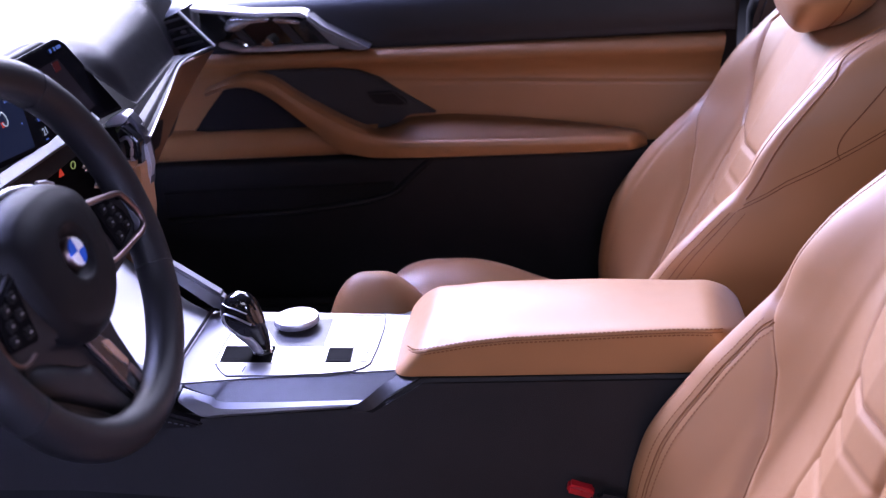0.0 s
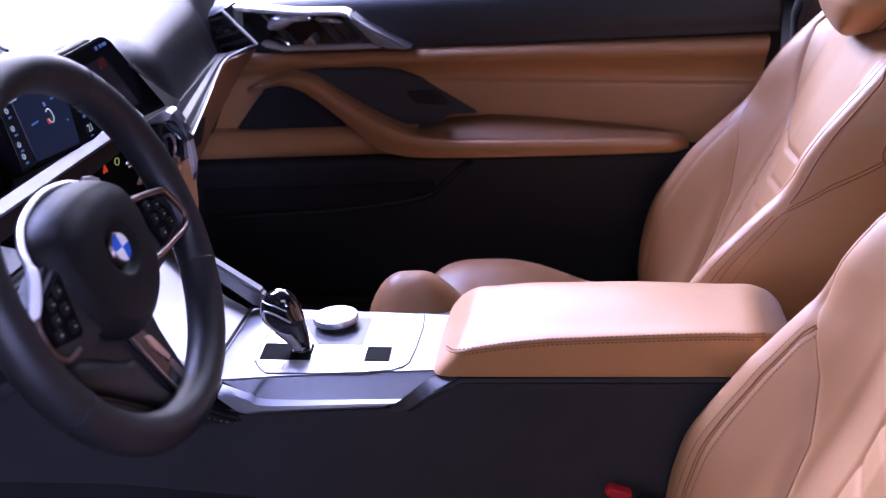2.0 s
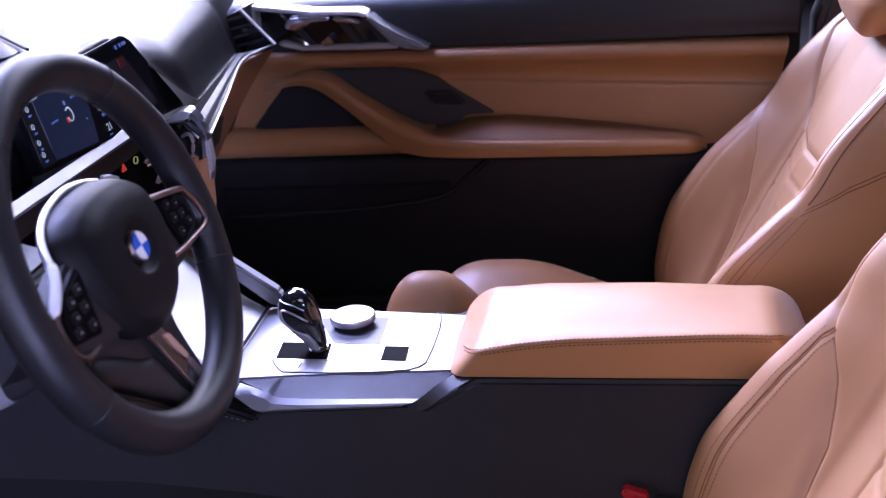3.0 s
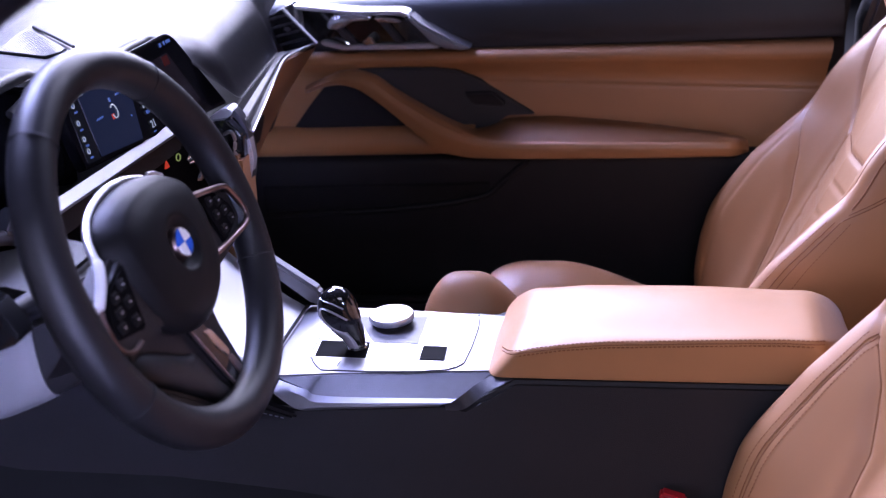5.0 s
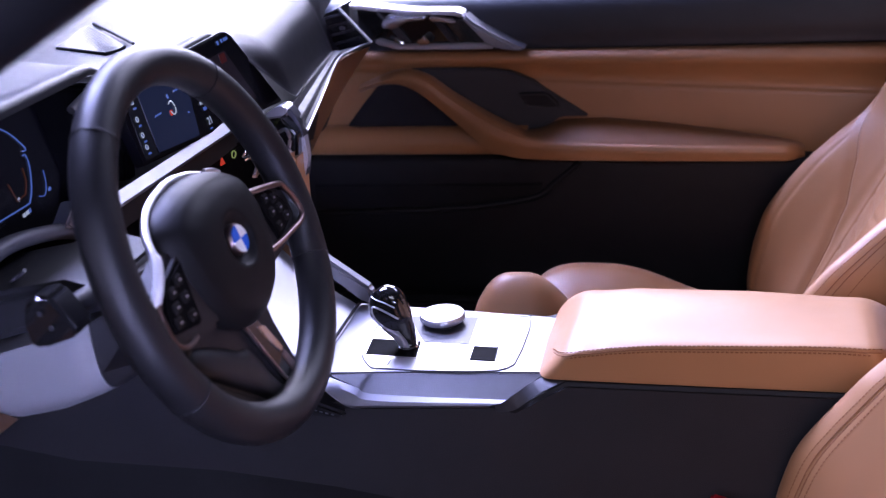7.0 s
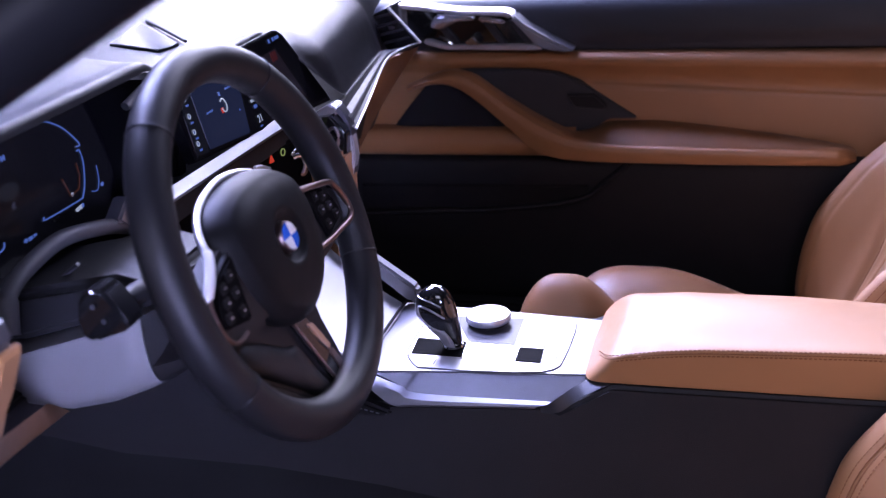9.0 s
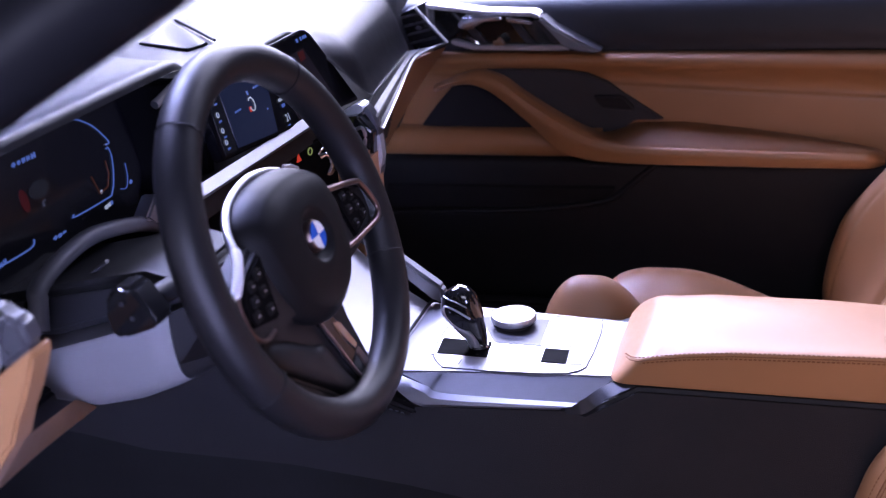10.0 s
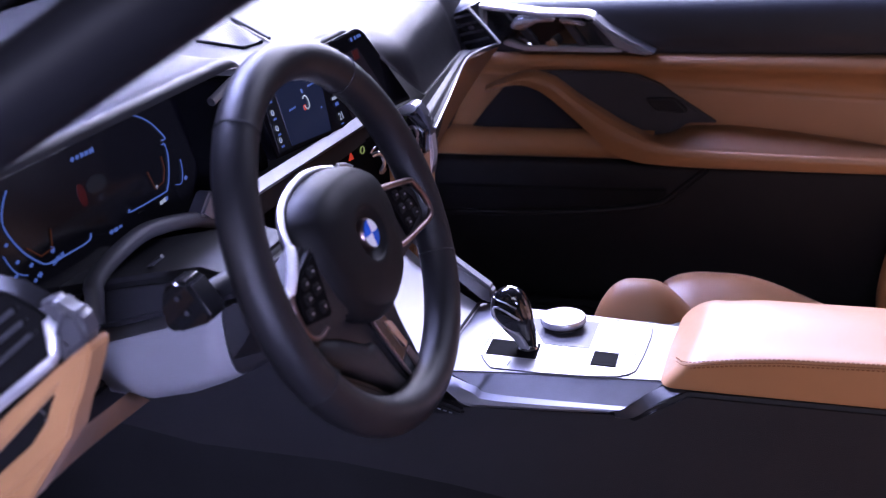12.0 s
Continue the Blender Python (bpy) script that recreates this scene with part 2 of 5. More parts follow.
part("pillar_seal", tube([(x - 0.025, y + 0.01, z + 0.052) for x, y, z in spline(pillar, 6)], 0.012, 8), BLACK, shell)
part("windscreen_frame", tube([(x - 0.045, y + 0.02, z + 0.115) for x, y, z in spline(pillar, 6)], 0.052, 12, flat=0.9), PAINT, shell, "dark windscreen surround")
part("roof_rail", tube([(x - 0.07, y + 0.03, z + 0.225) for x, y, z in spline(pillar, 6)], 0.056, 12, flat=0.9), PAINT, shell, "dark roof rail")
part("sill", rbox(1.9, 0.13, 0.10, 0.02, pose(0.3, 0.765, 0.275)), BLACK, shell, "black door sill")
part("sill_plate", rbox(0.62, 0.012, 0.004, 0.0015, pose(0.05, 0.722, 0.327)), GRAPHITE, shell, "dark sill plate")
part("sill", rbox(1.9, 0.1, 0.14, 0.03, pose(0.3, -0.78, 0.30)), PAINT, shell)
part("rear_quarter", prism([(0.73, 0.30), (1.5, 0.30), (1.5, 0.98), (0.80, 1.0), (0.735, 0.80)], 0.70, 0.80, "y", 0.01), GREY, shell, "grey rear side trim")


# ---- passenger door ----
door = thing("passenger_door", (0.2, 0.78, 0.30), "closed car door with tan leather and black lower trim", "car door")
part("door_shell", prism([(-0.42, 0.30), (0.70, 0.30), (0.715, 0.80), (0.725, 0.868), (-0.42, 0.872)], 0.745, 0.80, "y"), PAINT, door)
shoulder = [(0.745, 0.874), (0.728, 0.874), (0.714, 0.868), (0.704, 0.852), (0.696, 0.82), (0.698, 0.80), (0.702, 0.786), (0.745, 0.78)]
part("shoulder", prism([tuple(p) for p in spline(shoulder, 4)], -0.40, 0.705, "x"), UPPER, door, "black soft upper door trim")
roll = [(0.745, 0.788), (0.700, 0.7885), (0.684, 0.786), (0.676, 0.778), (0.677, 0.768), (0.684, 0.759), (0.690, 0.748), (0.691, 0.738), (0.687, 0.732), (0.684, 0.724), (0.684, 0.60), (0.745, 0.60)]
def door_edge(bm):
    # the rear end of the panel leans forward towards its foot
    for v in bm.verts:
        if v.co.x > 0.5:
            v.co.x -= (0.79 - v.co.z) * 0.22
        # the fold below the roll drops towards the rear
        v.co.z -= (v.co.x - 0.14) * 0.054 * float(np.interp(v.co.z, (0.66, 0.70, 0.734, 0.7635, 0.79), (0.0, 0.5, 1.0, 0.35, 0.22)))
    return bm
part("leather_panel", door_edge(prism([tuple(p) for p in spline(roll[:-2], 5)] + roll[-2:], -0.30, 0.690, "x")), TAN, door, "tan leather door panel with rolled top")
insert = [(-0.13, 0.757), (-0.1066, 0.7625), (-0.0559, 0.7635), (0.0337, 0.7618), (0.0727, 0.7556), (0.1108, 0.7386), (0.2048, 0.6758), (0.1561, 0.6752), (0.1157, 0.645), (0.06, 0.645), (0.0, 0.67), (-0.10, 0.72)]
part("insert", prism(insert, 0.673, 0.70, "y", 0.003), MESH_GREY, door, "dark grey woven insert")
switch_block = part("seat_switch", prism([(0.0847, 0.7191), (0.1355, 0.7195), (0.1567, 0.6985), (0.1506, 0.6930), (0.100, 0.6965)], 0.665, 0.676, "y", 0.003), BLACK, door, "black seat memory switch block")
part("switch_edge", tube([(x, 0.6645, z) for x, z in ((0.088, 0.7175), (0.134, 0.7178), (0.154, 0.6982), (0.149, 0.6945), (0.102, 0.6982))], 0.0009, 5, closed=True, up=(0, 1, 0)), GREY, switch_block)
lower_insert = [(-0.2300, 0.6600), (-0.195, 0.702), (-0.1616, 0.738), (-0.10, 0.738), (-0.05, 0.705), (0.01, 0.650), (-0.0664, 0.6500), (-0.1385, 0.6535)]
part("speaker_cover", prism(lower_insert, 0.673, 0.70, "y", 0.003), CLOTH, door, "black speaker cover")
part("lower_strip", door_edge(prism([tuple(p) for p in spline([(0.70, 0.662), (0.668, 0.660), (0.654, 0.648), (0.650, 0.630), (0.662, 0.612), (0.70, 0.608)], 4)], -0.30, 0.10, "x")), TAN, door, "tan leather strip")


# pull handle that sweeps down into the armrest
def armrest(u, v):
    path = ARM_PATH
    k = u * (len(path) - 1)
    i = min(int(k), len(path) - 2)
    p = path[i] + (path[i + 1] - path[i]) * (k - i)
    x, zt, zb, y = p
    ring = [(y + 0.045, zt - 0.002), (y + 0.012, zt), (y, zt - 0.006), (y - 0.003, (zt * 0.6 + zb * 0.4)), (y + 0.002, zb + 0.004), (y + 0.012, zb), (y + 0.045, zb)]
    q = v * (len(ring) - 1)
    j = min(int(q), len(ring) - 2)
    yy = ring[j][0] + (ring[j + 1][0] - ring[j][0]) * (q - j)
    zz = ring[j][1] + (ring[j + 1][1] - ring[j][1]) * (q - j)
    return (x, yy, zz)


ARM_PATH = spline([(-0.20, 0.735, 0.722, 0.672), (-0.165, 0.750, 0.735, 0.658), (-0.1275, 0.7630, 0.7400, 0.648), (-0.097, 0.7635, 0.7315, 0.644), (-0.068, 0.7545, 0.7135, 0.640), (-0.031, 0.7275, 0.6835, 0.635), (0.0, 0.7075, 0.6555, 0.632), (0.0335, 0.6875, 0.6275, 0.627), (0.073, 0.668, 0.6160, 0.623), (0.11, 0.6555, 0.6125, 0.620), (0.18, 0.649, 0.6115, 0.615), (0.35, 0.645, 0.6105, 0.613), (0.50, 0.641, 0.6095, 0.616), (0.535, 0.637, 0.6085, 0.622), (0.558, 0.622, 0.608, 0.645)], 6)
part("armrest", sheet(armrest, 84, 18), TAN, door, "tan leather pull handle and armrest", 50)


ARM_X = [float(p[0]) for p in ARM_PATH]


def arm_top(u, v):
    # the padded top, which runs back to the door panel and tapers out towards the rear
    x = 0.085 + 0.468 * u
    zt, y = float(np.interp(x, ARM_X, [float(p[1]) for p in ARM_PATH])), float(np.interp(x, ARM_X, [float(p[3]) for p in ARM_PATH]))
    far = float(np.interp(x, (0.085, 0.116, 0.157, 0.234, 0.329, 0.423, 0.515, 0.555), (0.645, 0.652, 0.670, 0.672, 0.662, 0.649, 0.633, 0.612)))
    return (x, y + 0.006 + v * (0.688 - y - 0.006), zt - 0.001 + (max(far, zt - 0.012) - zt) * v ** 0.9 + 0.006 * math.sin(v * math.pi))


part("armrest_pad", sheet(arm_top, 40, 10, thick=-0.006), TAN, door, "tan leather armrest pad")
part("lower_panel", prism([tuple(p) for p in spline([(0.745, 0.612), (0.700, 0.611), (0.672, 0.604), (0.664, 0.585), (0.668, 0.52), (0.680, 0.42), (0.70, 0.33), (0.745, 0.31)], 4)], -0.38, 0.665, "x"), BLACK, door, "black moulded lower door panel")
pocket = spline([(-0.30, 0.498), (-0.16, 0.504), (-0.077, 0.507), (0.027, 0.517), (0.09, 0.528), (0.12, 0.538), (0.145, 0.560), (0.19, 0.598)], 8)
part("pocket_lip", tube([(p[0], 0.6640, p[1]) for p in pocket], 0.0055, 8), BLACK, door, "black door pocket edge")
part("pocket_mouth", prism([(-0.30, 0.555), (0.05, 0.558), (0.122, 0.560), (0.119, 0.546), (0.09, 0.534), (-0.08, 0.515), (-0.30, 0.506)], 0.660, 0.675, "y", 0.003), CARPET, door, "dark mouth of the door pocket")

# inner handle bezel
bezel = [(-0.205, 0.872), (-0.10, 0.860), (-0.016, 0.857), (0.004, 0.848), (0.042, 0.808), (0.03, 0.802), (-0.118, 0.801), (-0.150, 0.812)]
recess = part("handle_recess", prism(bezel, 0.672, 0.72, "y", 0.002), GLOSS, door, "gloss black handle recess")
part("bezel_top", prism([(-0.213, 0.8835), (-0.0918, 0.8675), (-0.0135, 0.8645), (0.0010, 0.8590), (-0.003, 0.8525), (-0.016, 0.8570), (-0.09, 0.8605), (-0.205, 0.8755)], 0.658, 0.70, "y", 0.0022, 3), SILVER, door, "silver bezel")
part("bezel_wedge", prism([(0.0010, 0.8590), (0.0232, 0.8395), (0.062, 0.817), (0.1043, 0.7955), (0.085, 0.7945), (0.0639, 0.7975), (0.040, 0.8045), (0.018, 0.830), (-0.0035, 0.8525)], 0.657, 0.70, "y", 0.004, 3), SATIN, door, "silver bezel end")
part("bezel_foot", prism([(-0.1590, 0.8165), (-0.1530, 0.8105), (-0.118, 0.8015), (0.02, 0.7985), (0.05, 0.7990), (0.0365, 0.8075), (-0.115, 0.8090), (-0.150, 0.8200)], 0.658, 0.70, "y", 0.0022, 3), SILVER, door, "silver bezel")
part("door_handle", prism([(-0.1420, 0.8440), (-0.1300, 0.8620), (-0.117, 0.8632), (-0.063, 0.8592), (-0.0606, 0.8534), (-0.0934, 0.8518), (-0.1196, 0.8385), (-0.1343, 0.8415)], 0.646, 0.662, "y", 0.004, 3), CHROME, door, "chrome door opener")
part("handle_bar", prism([(-0.0560, 0.8582), (-0.0146, 0.8520), (-0.0095, 0.8460), (-0.054, 0.8500)], 0.648, 0.664, "y", 0.0025, 3), CHROME, door, "chrome strip")
part("lock_button", prism([(-0.082, 0.8180), (-0.072, 0.8195), (-0.0700, 0.8262), (-0.0650, 0.8232), (-0.0570, 0.8119), (-0.0780, 0.8100)], 0.650, 0.672, "y", 0.002), CHROME, door, "chrome lock button")
part("handle_claw", tube([(-0.128, 0.660, 0.824), (-0.118, 0.657, 0.8195), (-0.106, 0.657, 0.8120)], 0.0032, 8), CHROME, door, "chrome edge of the recess")
for foot in (-0.110, -0.026, 0.020):
    part("rib", prism([(foot - 0.028, 0.849), (foot - 0.015, 0.849), (foot + 0.015, 0.810), (foot + 0.001, 0.810)], 0.662, 0.674, "y", 0.0015), GRAPHITE, recess, "dark slanting rib")

# ---- seats ----
def table(pts, n=24):
    a = np.array(spline(pts, n))
    return lambda v: [float(np.interp(v, a[:, 0], a[:, k])) for k in range(1, a.shape[1])]


BOLSTER = table([(0.30, 0.015, 0.235), (0.36, 0.045, 0.245), (0.41, 0.074, 0.250), (0.456, 0.093, 0.253), (0.50, 0.106, 0.255), (0.547, 0.112, 0.255), (0.615, 0.099, 0.251), (0.65, 0.084, 0.248), (0.685, 0.066, 0.244), (0.705, 0.056, 0.241), (0.725, 0.053, 0.239), (0.75, 0.053, 0.237), (0.775, 0.049, 0.234), (0.80, 0.041, 0.230), (0.85, 0.018, 0.214), (0.89, 0.004, 0.188), (0.905, 0.0, 0.165)])
ACROSS = table([(0.0, 0.0, 0.0, 0.0), (0.25, 0.26, -0.01, 0.0), (0.46, 0.48, 0.0, 0.0), (0.54, 0.56, 0.13, 0.0), (0.62, 0.64, 0.32, 0.0), (0.70, 0.715, 0.56, 0.0), (0.80, 0.81, 0.86, 0.0), (0.87, 0.878, 0.98, 0.0), (0.92, 0.932, 0.99, 0.001), (0.965, 0.972, 0.86, 0.005), (1.02, 0.998, 0.50, 0.016), (1.12, 1.01, 0.10, 0.045), (1.28, 1.0, 0.0, 0.095), (1.42, 0.96, 0.0, 0.14), (1.55, 0.80, 0.0, 0.165), (1.8, 0.0, 0.0, 0.17)])


def w_inner(z):
    """The edge of the quilted middle, and above it of the plain shoulder panel."""
    return float(np.interp(z, (0.34, 0.50, 0.62, 0.69, 0.72, 0.76, 0.80, 0.83, 0.87), (0.36, 0.375, 0.385, 0.385, 0.48, 0.57, 0.66, 0.75, 0.70)))


def w_outer(z):
    """The joint between the middle and the side bolster, which turns out to the edge at the waist."""
    return float(np.interp(z, (0.34, 0.45, 0.51, 0.575, 0.64, 0.665, 0.70, 0.73, 0.80, 0.87), (0.51, 0.515, 0.53, 0.57, 0.67, 0.74, 0.855, 0.90, 0.905, 0.88)))


def back_point(w, z, narrow=1.0):
    """A point of the backrest: w across (-1.8 to 1.8), height z."""
    fwd, half = BOLSTER(z)
    y, f, b = ACROSS(abs(w))
    x = 0.628 + (z - 0.572) * 0.52 - fwd * f + b
    win, wout = w_inner(z) * narrow, w_outer(z)
    if abs(w) < win:
        c = 1 - abs(w) / win
        if z < 0.715:
            for k in range(9):
                d = z - (0.697 - k * 0.043)
                x += (0.0024 if k else 0.0036) * math.exp(-(d / 0.0042) ** 2)
        x -= 0.014 * c ** 0.7
    x += 0.0062 * math.exp(-((abs(w) - win) / 0.017) ** 2)
    x += 0.0066 * math.exp(-((abs(w) - wout) / 0.018) ** 2) * (0.35 + 0.65 * smooth01((0.735 - z) / 0.03))
    x += 0.0022 * math.exp(-((abs(w) - 0.80) / 0.010) ** 2) * smooth01((0.69 - z) / 0.03)
    if abs(w) > 0.9:
        x += 0.0024 * math.exp(-((abs(w) - 0.968) / 0.008) ** 2)
    top = smooth01((z - 0.84) / 0.065)
    x += 0.055 * top * top * (1 if b < 0.03 else 0.4)
    return Vector((x, y * half * (1 if w >= 0 else -1), z))


WS = sorted({round(float(w), 4) for w in [*np.linspace(-1.8, -1.0, 24), *np.linspace(-1.0, 1.0, 201), *np.linspace(1.0, 1.8, 24), *[sg * (c + d) for sg in (-1, 1) for c in (0.48,) for d in (-0.024, -0.014, -0.007, 0, 0.007, 0.014, 0.024)]]})
ZS = [0.31 + 0.595 * k / 190 for k in range(191)]


def backrest_bm(narrow):
    bm = bmesh.new()
    g = [[bm.verts.new(back_point(w, z, narrow)) for z in ZS] for w in WS]
    for A, B in zip(g, g[1:]):
        for k in range(len(ZS) - 1):
            bm.faces.new((A[k], B[k], B[k + 1], A[k + 1]))
    bmesh.ops.holes_fill(bm, edges=[e for e in bm.edges if e.is_boundary])
    return bm


def seat(at_x, at_y, drop, narrow, rim_seam, label):
    s = thing("sports_seat", (0.45, at_y, FLOOR_Z), label, "car seat", "front seats")
    put = Matrix.Translation((0, at_y, 0))
    def add(name, bm, mat, lab="", sharp=50):
        bm.transform(put)
        for v in bm.verts:
            v.co.x += at_x * (1 - smooth01((v.co.z - 0.60) / 0.15))
        return part(name, bm, mat, s, lab, sharp)
    add("backrest", backrest_bm(narrow), TAN, "tan leather bolstered backrest")
    for side in (-1, 1):
        run = [0.34 + k * 0.0078 for k in range(69)]
        add("piping", tube([back_point(side * w_inner(z) * narrow, z, narrow) + Vector((-0.0002, 0, 0)) for z in run], 0.0007, 6), SEAM, "dark seam")
        add("piping", tube([back_point(side * w_outer(z), z) + Vector((-0.0002, 0, 0)) for z in run], 0.0007, 6), SEAM, "dark seam")
        low = [0.33 + k * 0.0059 for k in range(61)]
        for d in (-0.006, 0.006):
            add("seam", tube([back_point(side * (rim_seam + d), z, narrow) + Vector((-0.0002, 0, 0)) for z in low], 0.0006, 6), SEAM, "dark seam")
        for d in (-0.026, 0.026):
            add("stitching", stitches([back_point(side * (rim_seam + d), z, narrow) for z in low], 0.0030, 0.0022, 0.0006), SEAM, "brown stitching")
        add("seam", tube([back_point(side * (0.968 - 0.10 * smooth01((z - 0.84) / 0.05)), z) + Vector((-0.0004, side * 0.0004, 0)) for z in [0.70 + k * 0.0063 for k in range(29)]], 0.0012, 6), SEAM, "dark seam")
        flank = [(float(np.interp(k, (0, 8, 18, 30), (0.975, 1.03, 1.12, 1.27))), float(np.interp(k, (0, 8, 18, 30), (0.690, 0.720, 0.750, 0.790)))) for k in range(31)]
        for d in (-0.0035, 0.0035):
            add("seam", tube([back_point(side * w, z + d) + Vector((0, side * 0.0006, 0)) for w, z in flank], 0.0006, 6), SEAM, "dark seam")
        loop = [tuple(p) for p in spline([(1.13, 0.748), (1.105, 0.760), (1.10, 0.780), (1.12, 0.805), (1.15, 0.835), (1.18, 0.870)], 6)]
        add("seam", tube([back_point(side * w, z) + Vector((0, side * 0.0006, 0)) for w, z in loop], 0.0009, 6), SEAM, "dark seam")
    add("panel_seam", tube([back_point(0.385 * narrow * k / 12, 0.697, narrow) + Vector((-0.0006, 0, 0)) for k in range(-12, 13)], 0.0010, 6), SEAM, "dark seam")

    # headrest
    def head(u, v):
        a = u * math.tau
        sq = (abs(math.cos(a)) ** 4 + abs(math.sin(a)) ** 4) ** -0.25
        k = min(1, math.sin(min(v, 0.999) * math.pi) * 1.25) ** 0.42
        return (0.775 + 0.062 * math.cos(a) * sq * k + 0.06 * (v - 0.2), 0.135 * math.sin(a) * sq * k, 0.860 + 0.20 * v + 0.006 * math.cos(a) * (1 - v))
    add("headrest", sheet(head, 56, 30, wrap=True), TAN, "tan leather headrest", 70)
    for side in (-1, 1):
        add("piping", tube([Vector(head(0.25 - side * 0.02 if side > 0 else 0.75 + 0.02, 0.06 + 0.03 * k)) + Vector((0, side * 0.0005, 0)) for k in range(28)], 0.0013, 6), SEAM, "dark seam")
        add("headrest_post", tube([(0.80, side * 0.06, 0.84), (0.81, side * 0.06, 0.90)], 0.006, 10), CHROME, "chrome post")
    # cushion: a thigh roll in front, a dipping seat behind it
    def cush(u, v):
        w = -1 + 2 * u
        a = v * 1.25
        y = w * 0.225
        x0 = 0.066 + 0.05 * max(0, w + 0.4) ** 2
        if a < 0.25:
            t = a / 0.25 * math.pi / 2
            x, dz = x0 + 0.07 * (1 - math.cos(t)), -0.16 * (1 - math.sin(t))
        else:
            x, dz = x0 + 0.07 + (a - 0.25) * 0.46, 0.0
        near = math.exp(-((w + 0.52) / 0.37) ** 2) * math.exp(-(max(0, x - 0.16) / 0.11) ** 2)
        mid = math.exp(-((w - 0.32) / 0.52) ** 2) * math.exp(-(max(0, x - 0.25) / 0.19) ** 2) * (0.55 + 0.45 * smooth01((x - 0.05) / 0.16))
        top = 0.385 + max(0.178 * near, 0.112 * mid) + 0.02 * min(near, mid)
        top -= 0.10 * smooth01((abs(w) - 0.8) / 0.2) ** 2
        return (x, y, top + dz * (0.4 + 0.6 * max(near, mid)) - drop)
    add("cushion", sheet(cush, 80, 60, thick=-0.05), TAN, "tan leather seat cushion")
    add("seat_base", rbox(0.44, 0.38, 0.08, 0.02, pose(0.36, 0, 0.325)), BLACK, "black seat base")
    add("rail", rbox(0.5, 0.04, 0.05, 0.008, pose(0.36, 0.17, 0.285)), BLACK)
    add("rail", rbox(0.5, 0.04, 0.05, 0.008, pose(0.36, -0.17, 0.285)), BLACK)
    return s


seat(0.0, 0.37, 0.0, 1.06, 0.968, "tan leather front passenger sports seat beside the console")
seat(0.018, -0.37, 0.06, 0.68, 0.80, "tan leather driver's sports seat beside the console")

# ---- centre console ----
console = thing("centre_console", (0.2, 0.0, FLOOR_Z), "black centre console with aluminium top panel", "centre console")
side_poly = [(-0.75, 0.492), (-0.46, 0.474), (-0.36, 0.460), (-0.16, 0.459), (-0.01, 0.447), (0.15, 0.425), (0.605, 0.400), (0.605, 0.5875), (0.266, 0.5875), (0.2095, 0.5600), (0.188, 0.5640), (0.05, 0.5580), (0.012, 0.5565), (-0.05, 0.556), (-0.12, 0.565), (-0.28, 0.66), (-0.45, 0.72), (-0.75, 0.72)]


def lean_in(bm):
    # both flanks lean inwards towards the top
    for v in bm.verts:
        v.co.y *= float(np.interp(v.co.z, (0.40, 0.45, 0.553, 0.588), (1.12, 1.08, 1.0, 0.85)))
    return bm


part("body", lean_in(prism(side_poly, -0.128, 0.128, "y", 0.004)), FLANK, console, "black soft console side")
part("top_panel", prism([(-0.035, -0.1105), (-0.0134, -0.1092), (0.0434, -0.1020), (0.1436, -0.0940), (0.2373, -0.0862), (0.249, -0.076), (0.262, 0.0), (0.2788, 0.0534), (0.2203, 0.0629), (0.1304, 0.0734), (-0.035, 0.0890)], 0.570, 0.588, "z", 0.002), ALU, console, "brushed aluminium top panel")
part("side_panel", skin([[(-0.012, -0.1085, 0.5862), (0.030, -0.1035, 0.5862), (0.060, -0.1000, 0.5862), (0.2385, -0.0860, 0.5862)], [(-0.010, -0.1120, 0.5855), (0.0235, -0.1240, 0.5793), (0.050, -0.1300, 0.5746), (0.2013, -0.1300, 0.5752)]], -0.006), GRAPHITE, console, "dark graphite side facet")
strip_rows = [[(-0.013, -0.1110, 0.5830), (0.0230, -0.1230, 0.5775), (0.050, -0.1285, 0.5728), (0.2000, -0.1285, 0.5738)],
              [(-0.012, -0.1140, 0.5852), (0.0240, -0.1265, 0.5806), (0.051, -0.1315, 0.5752), (0.2020, -0.1310, 0.5755)],
              [(-0.013, -0.1225, 0.5825), (0.0215, -0.1335, 0.5755), (0.050, -0.1385, 0.5705), (0.1960, -0.1365, 0.5735)],
              [(-0.014, -0.1300, 0.5800), (0.0160, -0.1385, 0.5640), (0.049, -0.1400, 0.5650), (0.1850, -0.1385, 0.5715)],
              [(-0.014, -0.1320, 0.5772), (0.0148, -0.1385, 0.5608), (0.0485, -0.1395, 0.5618), (0.1830, -0.1380, 0.5688)],
              [(-0.014, -0.1180, 0.5740), (0.0148, -0.1220, 0.5590), (0.0485, -0.1240, 0.5600), (0.1830, -0.1240, 0.5670)]]
part("side_trim", skin(strip_rows), ALU, console, "bright aluminium side strip", 24)
part("facet", skin([[(0.1850, -0.1230, 0.5680), (0.2010, -0.1290, 0.5735), (0.222, -0.1070, 0.5825), (0.2430, -0.0875, 0.5875)], [(0.1880, -0.1270, 0.5580), (0.2095, -0.1280, 0.5610), (0.236, -0.1160, 0.5770), (0.2640, -0.1065, 0.5885)]], -0.008), PADDED, console, "sloping facet, greyed for reflected light")
